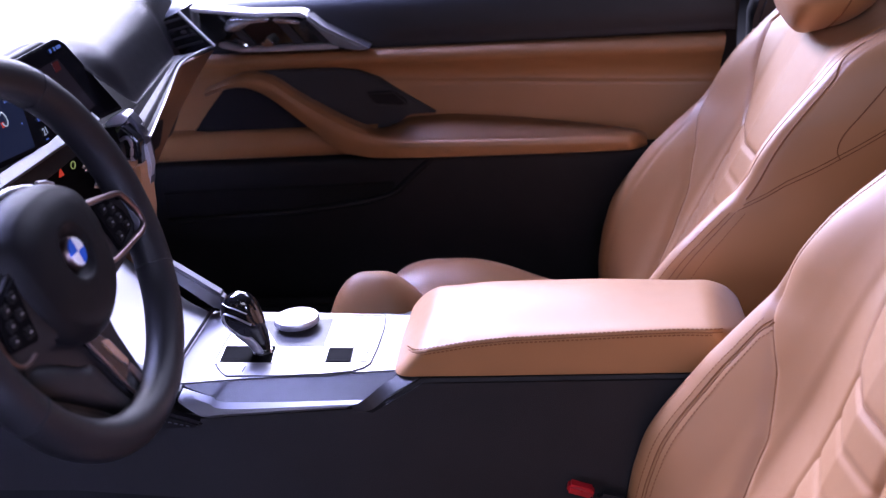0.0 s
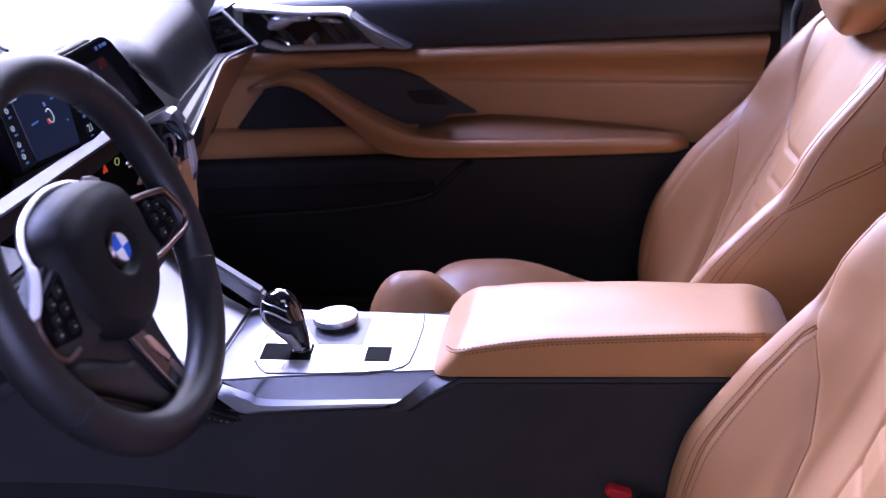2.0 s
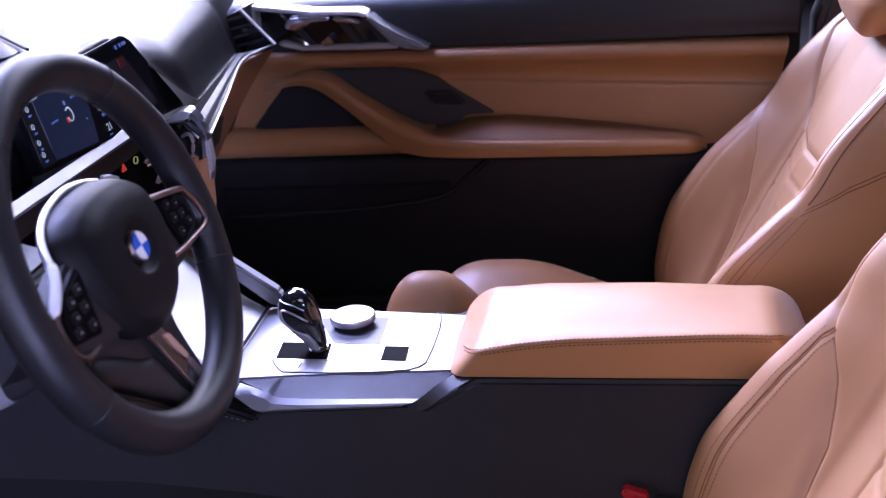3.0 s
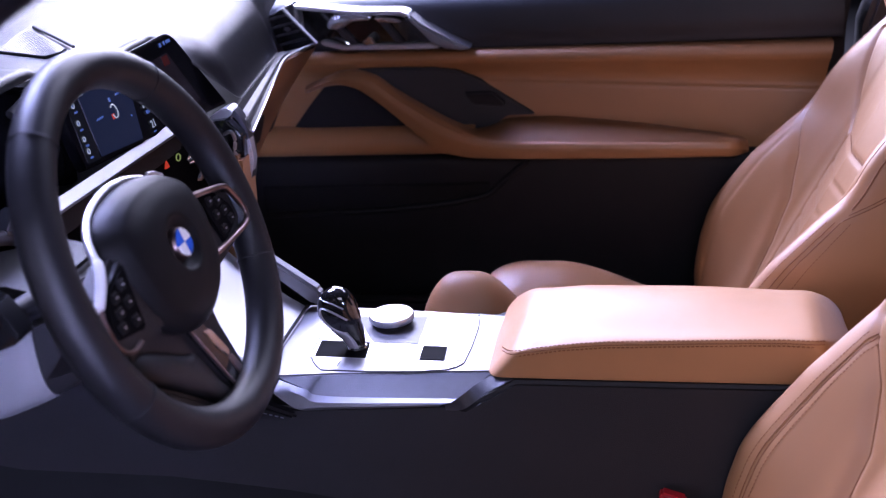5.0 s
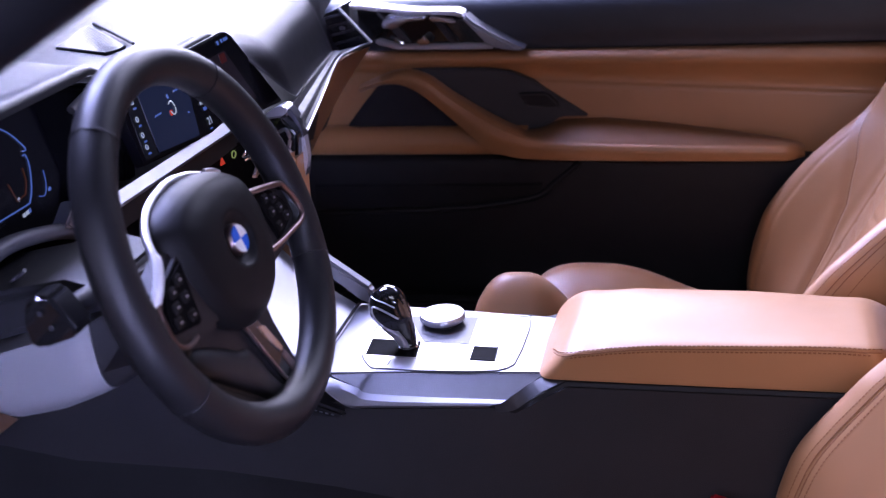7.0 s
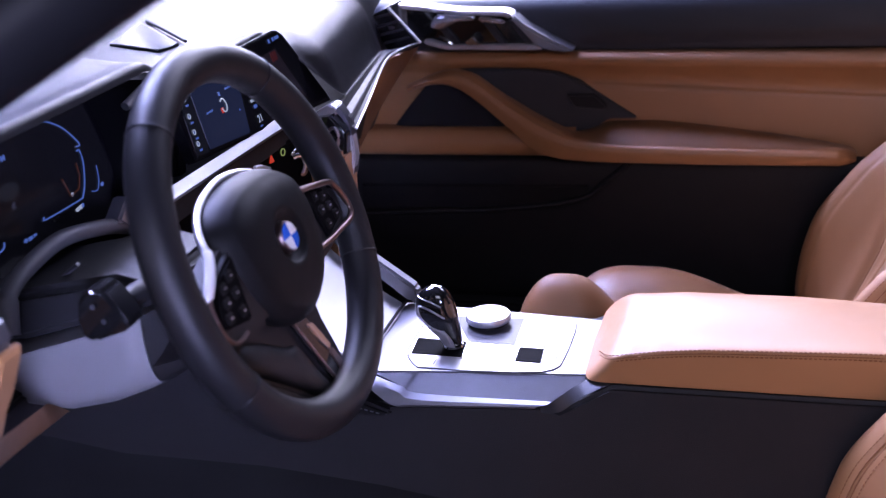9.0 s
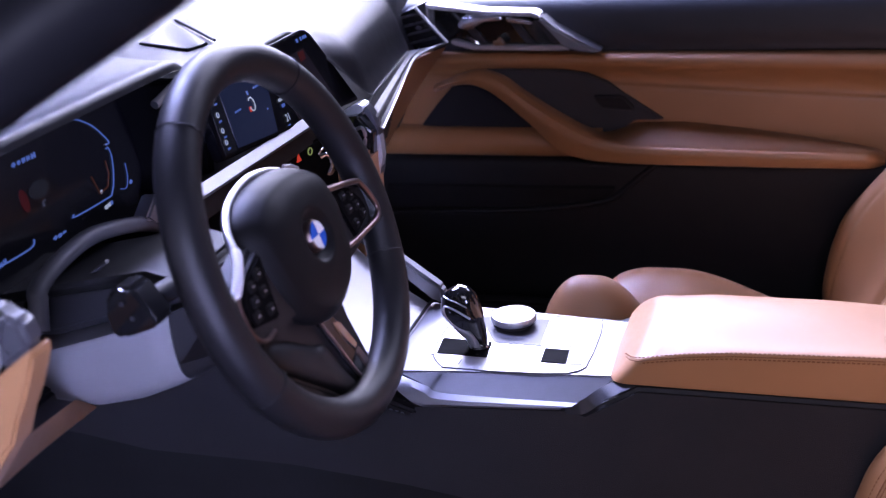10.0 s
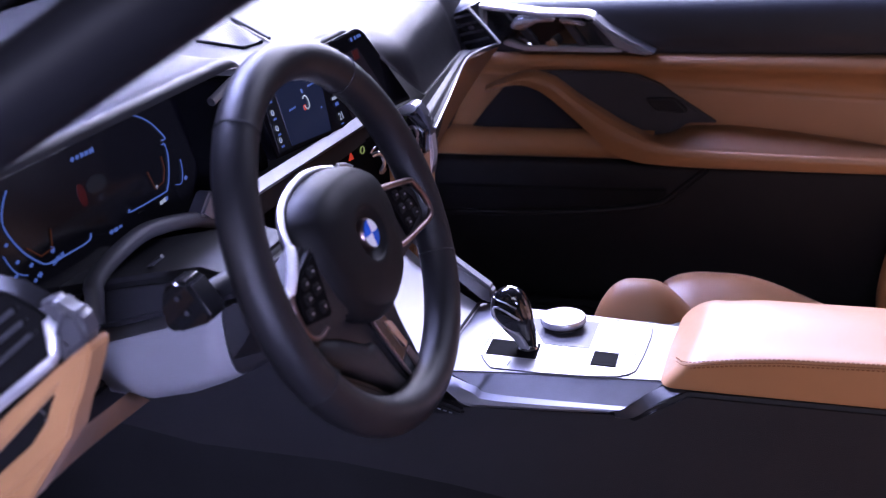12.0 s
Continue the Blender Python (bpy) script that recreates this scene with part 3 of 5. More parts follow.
plate = [(0.0089, -0.0099), (0.0094, -0.0514), (0.0174, -0.0716), (0.0265, -0.0850), (0.0338, -0.0930), (0.0885, -0.0950), (0.1515, -0.0919), (0.1830, -0.0868), (0.1945, -0.0790), (0.2008, -0.0691), (0.2032, -0.0292), (0.2033, 0.0239), (0.200, 0.058), (0.010, 0.072)]
part("control_plate", prism(plate, 0.585, 0.5890, "z", 0.0008), PLATE, console, "silver control plate")
part("plate_joint", tube([(x, y, 0.5886) for x, y in plate], 0.0010, 6, closed=True), GREY, console)
part("slot_frame", prism([(0.0105, -0.0635), (0.0845, -0.0660), (0.0800, -0.0175), (0.0095, -0.0020)], 0.586, 0.5894, "z", 0.0006), SATIN, console, "silver frame of the selector panel")
part("selector_slot", prism([(0.0164, -0.0607), (0.0805, -0.0633), (0.0765, -0.0215), (0.0130, -0.0180)], 0.586, 0.5900, "z", 0.0004), MATTE, console, "black selector panel")
part("label_strip", prism([(0.0850, -0.0634), (0.0785, -0.0240), (0.1375, -0.0258), (0.1430, -0.0640)], 0.586, 0.5897, "z", 0.0004), CHROME, console, "polished strip beside the selector")
# a darker patch paints the shade and reflection that lie below the knob
part("controller_shade", prism([(0.0420, 0.0500), (0.1335, 0.0527), (0.1368, -0.0240), (0.0790, -0.0215)], 0.586, 0.5896, "z", 0.0004), GRAPHITE, console, "dark patch painting the shade round the controller")
part("button", prism([(0.1461, -0.0645), (0.1444, -0.0285), (0.1738, -0.0298), (0.1761, -0.0657)], 0.586, 0.5899, "z", 0.0004), MATTE, console, "black square button")
KNOB = Matrix.Translation((0.0914, 0.033, 0.5805))
knob = part("rotary_knob", lathe([(0, 0.0236), (0.0250, 0.0234), (0.0272, 0.0228), (0.0282, 0.0212), (0.0286, 0.0165), (0.0280, 0.0148), (0.0262, 0.0140), (0, 0.0140)], 72, KNOB), SATIN, console, "silver rotary controller")
part("knob_grip", lathe([(0.0225, 0.0142), (0.0225, 0.0), (0, 0.0), (0, 0.0142)], 48, KNOB), BLACK, knob, "dark knurled stem")
for k in range(40):
    a = k / 40 * math.tau
    part("ridge", rbox(0.0009, 0.0012, 0.0055, 0.0003, KNOB @ pose(0.0285 * math.cos(a), 0.0285 * math.sin(a), 0.0182, 0, 0, math.degrees(a))), SATIN, knob)
# ramp that climbs from the console to the dashboard
ramp = [(-0.030, 0.5872), (-0.060, 0.606), (-0.115, 0.652), (-0.170, 0.705), (-0.22, 0.735), (-0.22, 0.70), (-0.12, 0.62), (-0.03, 0.56)]
part("ramp", prism(ramp, -0.108, 0.080, "y", 0.003), SATIN, console, "aluminium storage cover")
part("ramp_rail", prism([(-0.012, 0.592), (-0.016, 0.613), (-0.077, 0.658), (-0.16, 0.725), (-0.16, 0.70), (-0.077, 0.633), (-0.028, 0.592)], 0.078, 0.098, "y", 0.004), ALU, console, "bright aluminium rail")
part("ramp_rail", prism([(-0.06, 0.566), (-0.012, 0.584), (-0.075, 0.625), (-0.16, 0.70), (-0.16, 0.66)], -0.124, -0.106, "y", 0.003), ALU, console, "bright aluminium rail")
part("cover_gap", tube([(-0.034, -0.104, 0.592), (-0.034, 0.078, 0.592)], 0.0022, 6), BLACK, console, "dark joint of the cover")
part("knee_pad", prism([(-0.24, 0.66), (-0.06, 0.575), (0.012, 0.550), (0.006, 0.542), (-0.10, 0.545), (-0.24, 0.60)], -0.137, -0.120, "y", 0.004), RIM, console, "black leather knee pad")
part("stitching", stitches([(-0.20, -0.1385, 0.625), (-0.06, -0.1385, 0.562), (0.0, -0.1385, 0.548)], 0.004, 0.003, 0.0008), SATIN, console, "light stitching")
for p, q in (((0.0362, -0.0839), (0.0361, -0.0714)), ((0.0507, -0.0845), (0.0514, -0.0720)), ((0.1350, 0.0540), (0.1382, -0.0252)), ((0.1341, -0.0849), (0.1338, -0.0710)), ((0.1489, -0.0855), (0.1489, -0.0716)), ((0.1727, -0.0119), (0.1768, -0.0658)), ((0.1800, -0.0660), (0.1985, -0.0640)), ((0.1935, -0.0119), (0.1930, -0.0600))):
    part("button_joint", tube([(p[0], p[1], 0.5888), (q[0], q[1], 0.5888)], 0.0009, 5), GREY, console)
part("knob_recess", lathe([(0.0345, 0.0), (0.034, 0.0006), (0.031, 0.0010), (0, 0.0010)], 48, Matrix.Translation((0.0925, 0.028, 0.5885))), SATIN, console, "silver dished ring below the knob")
# selector lever
LEVER = table([(0.584, 0.056, 0.0735, 0.0075), (0.600, 0.047, 0.0745, 0.0085), (0.615, 0.033, 0.0735, 0.0115), (0.630, 0.0215, 0.072, 0.0148), (0.641, 0.0198, 0.0695, 0.0162), (0.653, 0.0215, 0.066, 0.0160), (0.662, 0.027, 0.0605, 0.0130), (0.667, 0.034, 0.055, 0.0085), (0.6692, 0.041, 0.048, 0.003)])


def lever_side(x, z, lift=0.0):
    """A point of the selector's flank that faces the driver."""
    x0, x1, w = LEVER(z)
    q = min(0.999, abs((x - (x0 + x1) / 2) / ((x1 - x0) / 2)))
    return Vector((x, -0.036 - (w * (1 - q ** 2.5) ** 0.4 + lift), z))


def lever_bm(u, v):
    z = 0.584 + 0.0852 * (1 - (1 - v) ** 1.6)
    x0, x1, w = LEVER(z)
    a = u * math.tau
    c, sn = math.cos(a), math.sin(a)
    return ((x0 + x1) / 2 + (x1 - x0) / 2 * math.copysign(abs(c) ** 0.8, c), -0.036 + w * math.copysign(abs(sn) ** 0.8, sn), z)


lever = part("gear_selector", sheet(lever_bm, 48, 44, wrap=True), GLOSS, console, "gloss black gear selector lever", 70)
part("lever_cap", rbox(0.008, 0.007, 0.002, 0.0008, pose(0.0445, -0.036, 0.6688)), GLOSS, lever)
trim_line = spline([(0.059, 0.6330), (0.049, 0.6400), (0.038, 0.6460), (0.0285, 0.6475), (0.0265, 0.6400), (0.0310, 0.6290), (0.041, 0.6190), (0.052, 0.6140), (0.058, 0.6080), (0.062, 0.5960)], 5)
part("lever_trim", tube([lever_side(p[0], p[1], 0.0002) for p in trim_line], 0.0014, 6, up=(0, 1, 0)), SILVER, lever, "chrome outline")


def stem_plate(u, v):
    z = 0.589 + 0.027 * v
    x0, x1, w = LEVER(z)
    return lever_side(x0 + (x1 - x0) * (0.14 + (0.46 + 0.14 * (1 - v)) * u), z, 0.0006)


part("lever_stem", sheet(stem_plate, 10, 14, thick=-0.001), SILVER, lever, "silver lower stem")
# silver line that draws the reflection in the gloss top
part("lever_top_line", tube([lever_side(x, z, 0.0002) for x, z in ((0.026, 0.6585), (0.034, 0.6570), (0.044, 0.6545), (0.056, 0.6480))], 0.0010, 6, up=(0, 1, 0)), SILVER, lever, "bright line for the gloss reflection on the lever top")
part("lever_collar", lathe([(0.011, 0.0), (0.0125, 0.002), (0.011, 0.004), (0.009, 0.004)], 28, Matrix.Translation((0.0645, -0.037, 0.5895))), CHROME, console, "chrome collar round the lever")

# armrest box
arm = thing("console_armrest", (0.42, 0.0, 0.59), "tan leather centre armrest with double seam", "armrest")


LID_SECTIONS = {}


def lid_section(x):
    """The lid's outline across the car at the place x: a straight flank, a seam, a domed top."""
    key = round(x, 5)
    if key not in LID_SECTIONS:
        sz = float(np.interp(x, (0.239, 0.262, 0.304, 0.367, 0.43, 0.52, 0.57, 0.611), (0.6180, 0.6230, 0.6286, 0.6335, 0.6356, 0.6385, 0.6390, 0.6380)))
        top = -0.004 * smooth01((0.34 - x) / 0.08) - 0.005 * smooth01((x - 0.45) / 0.14)
        sec = [(-0.1030, 0.5897), (-0.1042, 0.5912), (-0.1060, sz - 0.010), (-0.1064, sz), (-0.1030, sz + 0.0045), (-0.082, sz * 0.45 + 0.6455 * 0.55 + 0.001), (-0.03, 0.6465 + top), (0.02, 0.6425 + top), (0.058, 0.6320 + top), (0.085, 0.6180 + top), (0.1005, 0.602), (0.102, 0.594), (0.099, 0.5897)]
        LID_SECTIONS[key] = [np.array((0.0, 0.5897))] + spline(sec, 7) + [np.array((0.0, 0.5897))]
    return LID_SECTIONS[key]


def lid(u, v):
    # a padded block: u round the section, v from front to rear with pillowed ends
    cap = 0.11
    k = min(1, v / cap, (1 - v) / cap)
    grow = max(0.0, 1 - (1 - k) ** 5.5) ** (1 / 5.5)
    if v < cap:
        x = 0.239 + 0.036 * k
    elif v > 1 - cap:
        x = 0.634 - 0.048 * k
    else:
        x = 0.275 + 0.311 * (v - cap) / (1 - 2 * cap)
    pts = lid_section(x)
    q = u * (len(pts) - 1)
    i = min(int(q), len(pts) - 2)
    y, z = (float(c) for c in pts[i] + (pts[i + 1] - pts[i]) * (q - i))
    y, z = y * grow, 0.5897 + (z - 0.5897) * grow
    lean = (z - 0.60) / 0.04
    x += 0.034 * lean * smooth01(1 - v / 0.35) - 0.032 * lean * smooth01(1 - (1 - v) / 0.25)
    return (x, y, z)


def lid_bm():
    bm = sheet(lid, 86, 130)
    bmesh.ops.remove_doubles(bm, verts=bm.verts, dist=1e-5)
    return bm


part("lid", lid_bm(), TAN, arm, "tan leather padded lid", 60)
seam_line = [Vector(lid(22 / 86, 0.004 + k * 0.0098)) + Vector((0, -0.0006, 0)) for k in range(101)]
part("seam", tube(seam_line, 0.0006, 6), SEAM, arm, "dark seam")
part("stitching", stitches(seam_line, 0.003, 0.002, 0.0008, (0, 0.0008, 0.0040)), SEAM, arm, "brown stitching")
part("stitching", stitches(seam_line, 0.003, 0.002, 0.0008, (0, 0.0002, -0.0032)), SEAM, arm, "brown stitching")

# seat belt buckle
buckle = thing("belt_buckle", (0.46, -0.155, 0.40), "black belt buckle with red release button", "seat belt buckle")
part("stalk", rbox(0.035, 0.02, 0.12, 0.006, pose(0.462, -0.152, 0.405, 0, 15, 0)), BLACK, buckle)
part("release_button", rbox(0.030, 0.016, 0.012, 0.003, pose(0.441, -0.152, 0.470, 0, 18, 0)), RED, buckle, "red release button")

# ---- dashboard ----
dash = thing("dashboard", (-0.5, 0.0, 0.6), "black dashboard with aluminium trim and tan lower panels", "dashboard")


# edge of the soft pad along the trim strip and the outer vent
LIP_Y, LIP_X, LIP_Z = (0.20, 0.40, 0.56, 0.60, 0.64, 0.70), (-0.143, -0.175, -0.2005, -0.222, -0.235, -0.240), (0.832, 0.8285, 0.8255, 0.845, 0.875, 0.885)


def pad(u, v):
    y = -0.72 + 1.42 * u
    drv = smooth01((-0.10 - y) / 0.10)
    mid = smooth01((0.245 - y) / 0.10)
    cen = mid * (1 - drv)
    lipx = float(np.interp(y, LIP_Y, LIP_X)) * (1 - drv) - 0.200 * drv - 0.077 * cen
    lipz = float(np.interp(y, LIP_Y, LIP_Z)) * (1 - drv) * (1 - mid) + 0.934 * cen + 0.972 * drv
    topz = 0.945 + 0.045 * drv
    prof = [(lipx, lipz), (lipx - 0.006, lipz + 0.010), (lipx - 0.03, lipz + (topz - lipz) * 0.6), (lipx - 0.09, lipz + (topz - lipz) * 0.9), (lipx - 0.2, topz), (-0.85, topz + 0.01)]
    pts = spline(prof, 6)
    k = v * (len(pts) - 1)
    i = min(int(k), len(pts) - 2)
    p = pts[i] + (pts[i + 1] - pts[i]) * (k - i)
    return (p[0], y, p[1])


part("pad", sheet(pad, 120, 40, thick=-0.012), PAD, dash, "black soft dashboard top", 60)
# speaker grille in the dashboard top: a frame line and many thin ribs
grille = part("speaker_grille", prism([(-0.4254, 0.1988), (-0.3985, 0.0653), (-0.3055, 0.0236), (-0.2983, 0.0639)], 0.935, 0.9475, "z", 0.001), CLOTH, dash, "black ribbed speaker grille")
for k in range(24):
    a = k / 23
    lo = Vector((-0.399 + 0.0935 * a, 0.066 - 0.0415 * a, 0.9477))
    hi = Vector((-0.4254 + 0.127 * a, 0.198 - 0.134 * a, 0.9477))
    part("rib", tube([lo.lerp(hi, q / 12) + Vector((0.0028 * math.sin(q / 12 * 6.0 + k * 0.22), 0, 0)) for q in range(13)], 0.0008, 6, flat=0.4), PAD, grille)
part("grille_edge", tube([(-0.424, 0.212, 0.948), (-0.36, 0.143, 0.949), (-0.292, 0.071, 0.948)], 0.0022, 6), BLACK, grille)


STRIP_TOP = [(-0.143, 0.200, 0.8310), (-0.1606, 0.300, 0.8275), (-0.1749, 0.400, 0.8273), (-0.1901, 0.500, 0.8258), (-0.2004, 0.560, 0.8241), (-0.2060, 0.612, 0.8085)]
STRIP_LOW = [(-0.120, 0.190, 0.7962), (-0.1399, 0.300, 0.8031), (-0.1592, 0.400, 0.8094), (-0.1735, 0.505, 0.8220), (-0.1625, 0.560, 0.8255), (-0.1490, 0.612, 0.8250)]


def between(k, out):
    """A line across the trim strip: k from its upper (0) to its lower edge (1), raised by out."""
    return [(p[0] + (q[0] - p[0]) * k + out * 0.8, p[1] + (q[1] - p[1]) * k - out * 0.3, p[2] + (q[2] - p[2]) * k + out * 0.5) for p, q in zip(STRIP_TOP, STRIP_LOW)]


part("trim_strip", skin([between(0, -0.004), between(0.04, 0.0), between(0.30, -0.002), between(0.52, 0.003), between(0.60, 0.003), between(0.80, -0.002), between(0.96, 0.0), between(1.0, -0.004)]), TRIM, dash, "satin aluminium trim strip", 25)
part("trim_edge", tube(spline(between(0.97, 0.0012), 6), 0.0022, 8), STEEL, dash, "satin lower edge of the trim")
# brighter tube over part of the edge, standing for a highlight
part("trim_edge", tube(spline(between(0.97, 0.0022)[:3], 6), 0.0016, 8), SATIN, dash, "short highlight laid on the trim's lower edge")
glove_top = spline(between(1.0, -0.004), 6)


def glove(u, v):
    p = glove_top[round(u * (len(glove_top) - 1))]
    return (p[0] - 0.135 * v - 0.006 * math.sin(v * math.pi), p[1] + 0.012 * v, p[2] - 0.005 - 0.195 * v)


part("glovebox", sheet(glove, len(glove_top) - 1, 30, thick=-0.02), TAN, dash, "tan leather lower dashboard")
part("footwell_cover", prism([(-0.38, 0.60), (-0.32, 0.615), (-0.36, 0.50), (-0.60, 0.45), (-0.60, 0.60)], 0.14, 0.69, "y", 0.004), BLACK, dash, "black footwell cover")

vent = part("passenger_vent", prism([(-0.2297, 0.8737), (-0.2010, 0.8850), (-0.1500, 0.8260), (-0.2052, 0.8085), (-0.2177, 0.8283)], 0.612, 0.69, "y", 0.002), GLOSS, dash, "black air vent")
part("vent_bezel", tube([(x, 0.610, z) for x, z in [(-0.2010, 0.8860), (-0.176, 0.857), (-0.1490, 0.8262), (-0.175, 0.8165), (-0.2052, 0.8070)]], 0.0030, 8, up=(0, 1, 0)), SATIN, vent, "silver vent bezel")
for k in range(4):
    part("slat", prism([(-0.2270 + k * 0.0045, 0.8700 - k * 0.0145), (-0.1960 + k * 0.0095, 0.8770 - k * 0.0135), (-0.1950 + k * 0.0095, 0.8735 - k * 0.0135), (-0.2260 + k * 0.0045, 0.8665 - k * 0.0145)], 0.608, 0.613, "y", 0.0006), GRAPHITE, vent)
part("vent_tab", rbox(0.010, 0.006, 0.006, 0.0015, pose(-0.196, 0.607, 0.852)), GREY, vent, "grey vent tab")

# bulk behind the displays
part("core", prism([(-0.80, 0.60), (-0.34, 0.60), (-0.27, 0.66), (-0.24, 0.72), (-0.34, 0.80), (-0.42, 0.92), (-0.80, 0.92)], -0.70, 0.68, "y", 0.004), BLACK, dash)

# instrument display under the hood
TILT_C = pose(-0.30, -0.33, 0.865, 0, -10, 0)


def on_cluster(poly, lift, thick, bevel=0.0):
    return prism(poly, lift, lift + thick, "x", bevel, place=TILT_C)


cluster = part("instrument_display", on_cluster([(-0.20, -0.085), (0.15, -0.085), (0.205, -0.02), (0.19, 0.085), (-0.20, 0.085)], -0.02, 0.019, 0.003), SCREEN, dash, "gloss black instrument display")


part("gauge_pane", on_cluster([(-0.19, -0.078), (0.145, -0.078), (0.192, -0.02), (0.178, 0.078), (-0.19, 0.078)], -0.0012, 0.0009), S_NIGHT, cluster, "dim blue gauge pane")


def line_on(place, pts, r, mat, parent, name="display_line", lab="", n=5):
    bm = tube([(0.0008, p[0], p[1]) for p in (spline(pts, n) if n else [(*q,) for q in pts])], r, 5, flat=1.0)
    bm.transform(place)
    return part(name, bm, mat, parent, lab)


line_on(TILT_C, [(0.060, 0.0700), (0.0844, 0.0668), (0.1048, 0.0624), (0.1276, 0.0489), (0.1439, 0.0304), (0.1467, 0.0235), (0.1405, 0.0235)], 0.0009, S_LINE, cluster, lab="blue gauge line")
line_on(TILT_C, [(0.1380, 0.0190), (0.1431, 0.0187), (0.1427, 0.0055), (0.1333, -0.0149), (0.1222, -0.0279), (0.1127, -0.0300), (0.0499, -0.0288), (0.0480, -0.0255)], 0.0009, S_LINE, cluster, lab="blue gauge line", n=3)
line_on(TILT_C, [(-0.1139, 0.0510), (-0.1234, 0.0421), (-0.1322, 0.0287), (-0.1317, 0.0146), (-0.1207, -0.0077), (-0.1045, -0.0246), (-0.0943, -0.0299), (-0.0728, -0.0315), (-0.0307, -0.0318), (-0.0225, -0.0258)], 0.0009, S_LINE, cluster, lab="blue gauge line", n=4)
line_on(TILT_C, [(-0.1462, -0.0020), (-0.1433, -0.0116), (-0.1370, -0.0226), (-0.1256, -0.0291)], 0.0007, S_LINE, cluster, lab="blue gauge line")
line_on(TILT_C, [(0.1632, -0.0056), (0.1597, -0.0202), (0.1509, -0.0309), (0.1400, -0.0286)], 0.0006, S_LINE, cluster, lab="blue gauge line")


def bar_on(place, x, y, w, h, mat, parent, name="display_mark", slant=0.0, lab=""):
    bm = prism([(x - w / 2, y - h / 2), (x + w / 2, y - h / 2), (x + w / 2 + slant, y + h / 2), (x - w / 2 + slant, y + h / 2)], -0.0002, 0.0007, "x", place=place)
    return part(name, bm, mat, parent, lab)


for x, y, w, h, m in ((-0.0130, 0.0493, 0.007, 0.007, S_LINE), (-0.0045, 0.0492, 0.006, 0.007, S_LINE), (0.0035, 0.0491, 0.006, 0.008, S_LINE), (0.0110, 0.0489, 0.006, 0.007, S_LINE), (0.0195, 0.0488, 0.008, 0.008, S_LINE),
                      (0.1045, -0.0380, 0.006, 0.007, S_WHITE), (0.1110, -0.0374, 0.006, 0.007, S_WHITE), (0.1165, -0.0370, 0.004, 0.006, S_LINE), (0.0085, -0.0365, 0.008, 0.006, S_LINE), (0.0167, -0.0369, 0.008, 0.007, S_LINE), (0.0250, -0.0365, 0.006, 0.004, S_LINE),
                      (-0.0860, -0.0318, 0.006, 0.007, S_LINE), (-0.0790, -0.0306, 0.006, 0.007, S_LINE), (-0.0720, -0.0296, 0.005, 0.006, S_LINE), (-0.1101, -0.0350, 0.008, 0.007, S_LINE), (-0.1180, -0.0375, 0.005, 0.005, S_LINE), (-0.1162, -0.0227, 0.006, 0.006, S_LINE), (-0.1320, -0.0134, 0.006, 0.005, S_LINE),
                      (-0.1379, 0.0059, 0.005, 0.005, S_LINE), (-0.1396, -0.0244, 0.005, 0.004, S_LINE), (-0.0829, -0.0204, 0.007, 0.009, S_WHITE), (0.1054, -0.0202, 0.005, 0.006, S_WHITE), (0.1627, -0.0280, 0.007, 0.007, S_LINE), (0.0663, -0.0350, 0.012, 0.004, S_NIGHT), (0.0119, 0.0005, 0.006, 0.009, S_NIGHT)):
    for d in (-0.28, 0.05, 0.33):
        bar_on(TILT_C, x + w * d, y, w * 0.17, h * (0.55 + 0.2 * math.sin(x * 900 + d * 9)), S_LINE if m is S_WHITE and w > 0.0065 else m, cluster, slant=0.0008)
line_on(TILT_C, [(0.0975, 0.0002), (0.1025, -0.0212), (0.1200, -0.0185), (0.1290, -0.0060), (0.1300, 0.0080)], 0.0008, S_ORANGE, cluster, "gauge_needle", "dim orange gauge mark", 0)
line_on(TILT_C, [(-0.0758, -0.0008), (-0.0821, -0.0189), (-0.1000, -0.0200), (-0.1150, -0.0060)], 0.0008, S_ORANGE, cluster, "gauge_needle", "dim orange gauge mark", 0)
for cx, cy, rx, ry, m, lab in ((-0.0156, 0.0125, 0.006, 0.012, glow("screen_dim_red", (0.06, 0.004, 0.006), 0.5), "dim red car picture"), (0.0110, 0.0160, 0.017, 0.009, glow("screen_dim_grey", (0.014, 0.017, 0.028), 0.5), "dim grey car picture")):
    part("car_picture", prism([(cx + rx * math.cos(k / 14 * math.tau), cy + ry * math.sin(k / 14 * math.tau)) for k in range(14)], -0.0002, 0.0006, "x", place=TILT_C), m, cluster, lab)


# padded roll below the instruments, with its skirt
roll_path = spline([(-0.232, -0.452, 0.790), (-0.234, -0.4430, 0.8150), (-0.237, -0.4359, 0.8240), (-0.238, -0.405, 0.8340), (-0.238, -0.3539, 0.8405), (-0.238, -0.3134, 0.8360), (-0.238, -0.2555, 0.8215), (-0.236, -0.22, 0.808), (-0.236, -0.17, 0.790)], 6)
part("shelf", tube(roll_path, 0.0095, 12, flat=0.9), PADDED, dash, "padded roll below the instruments, greyed for its sheen")
part("shelf_skirt", sheet(lambda u, v: tuple(roll_path[round(u * (len(roll_path) - 1))] + np.array((-0.012 - 0.05 * v, 0.004, -0.004 - 0.07 * v))), len(roll_path) - 1, 4, thick=-0.006), MATTE, dash, "black skirt below the roll")
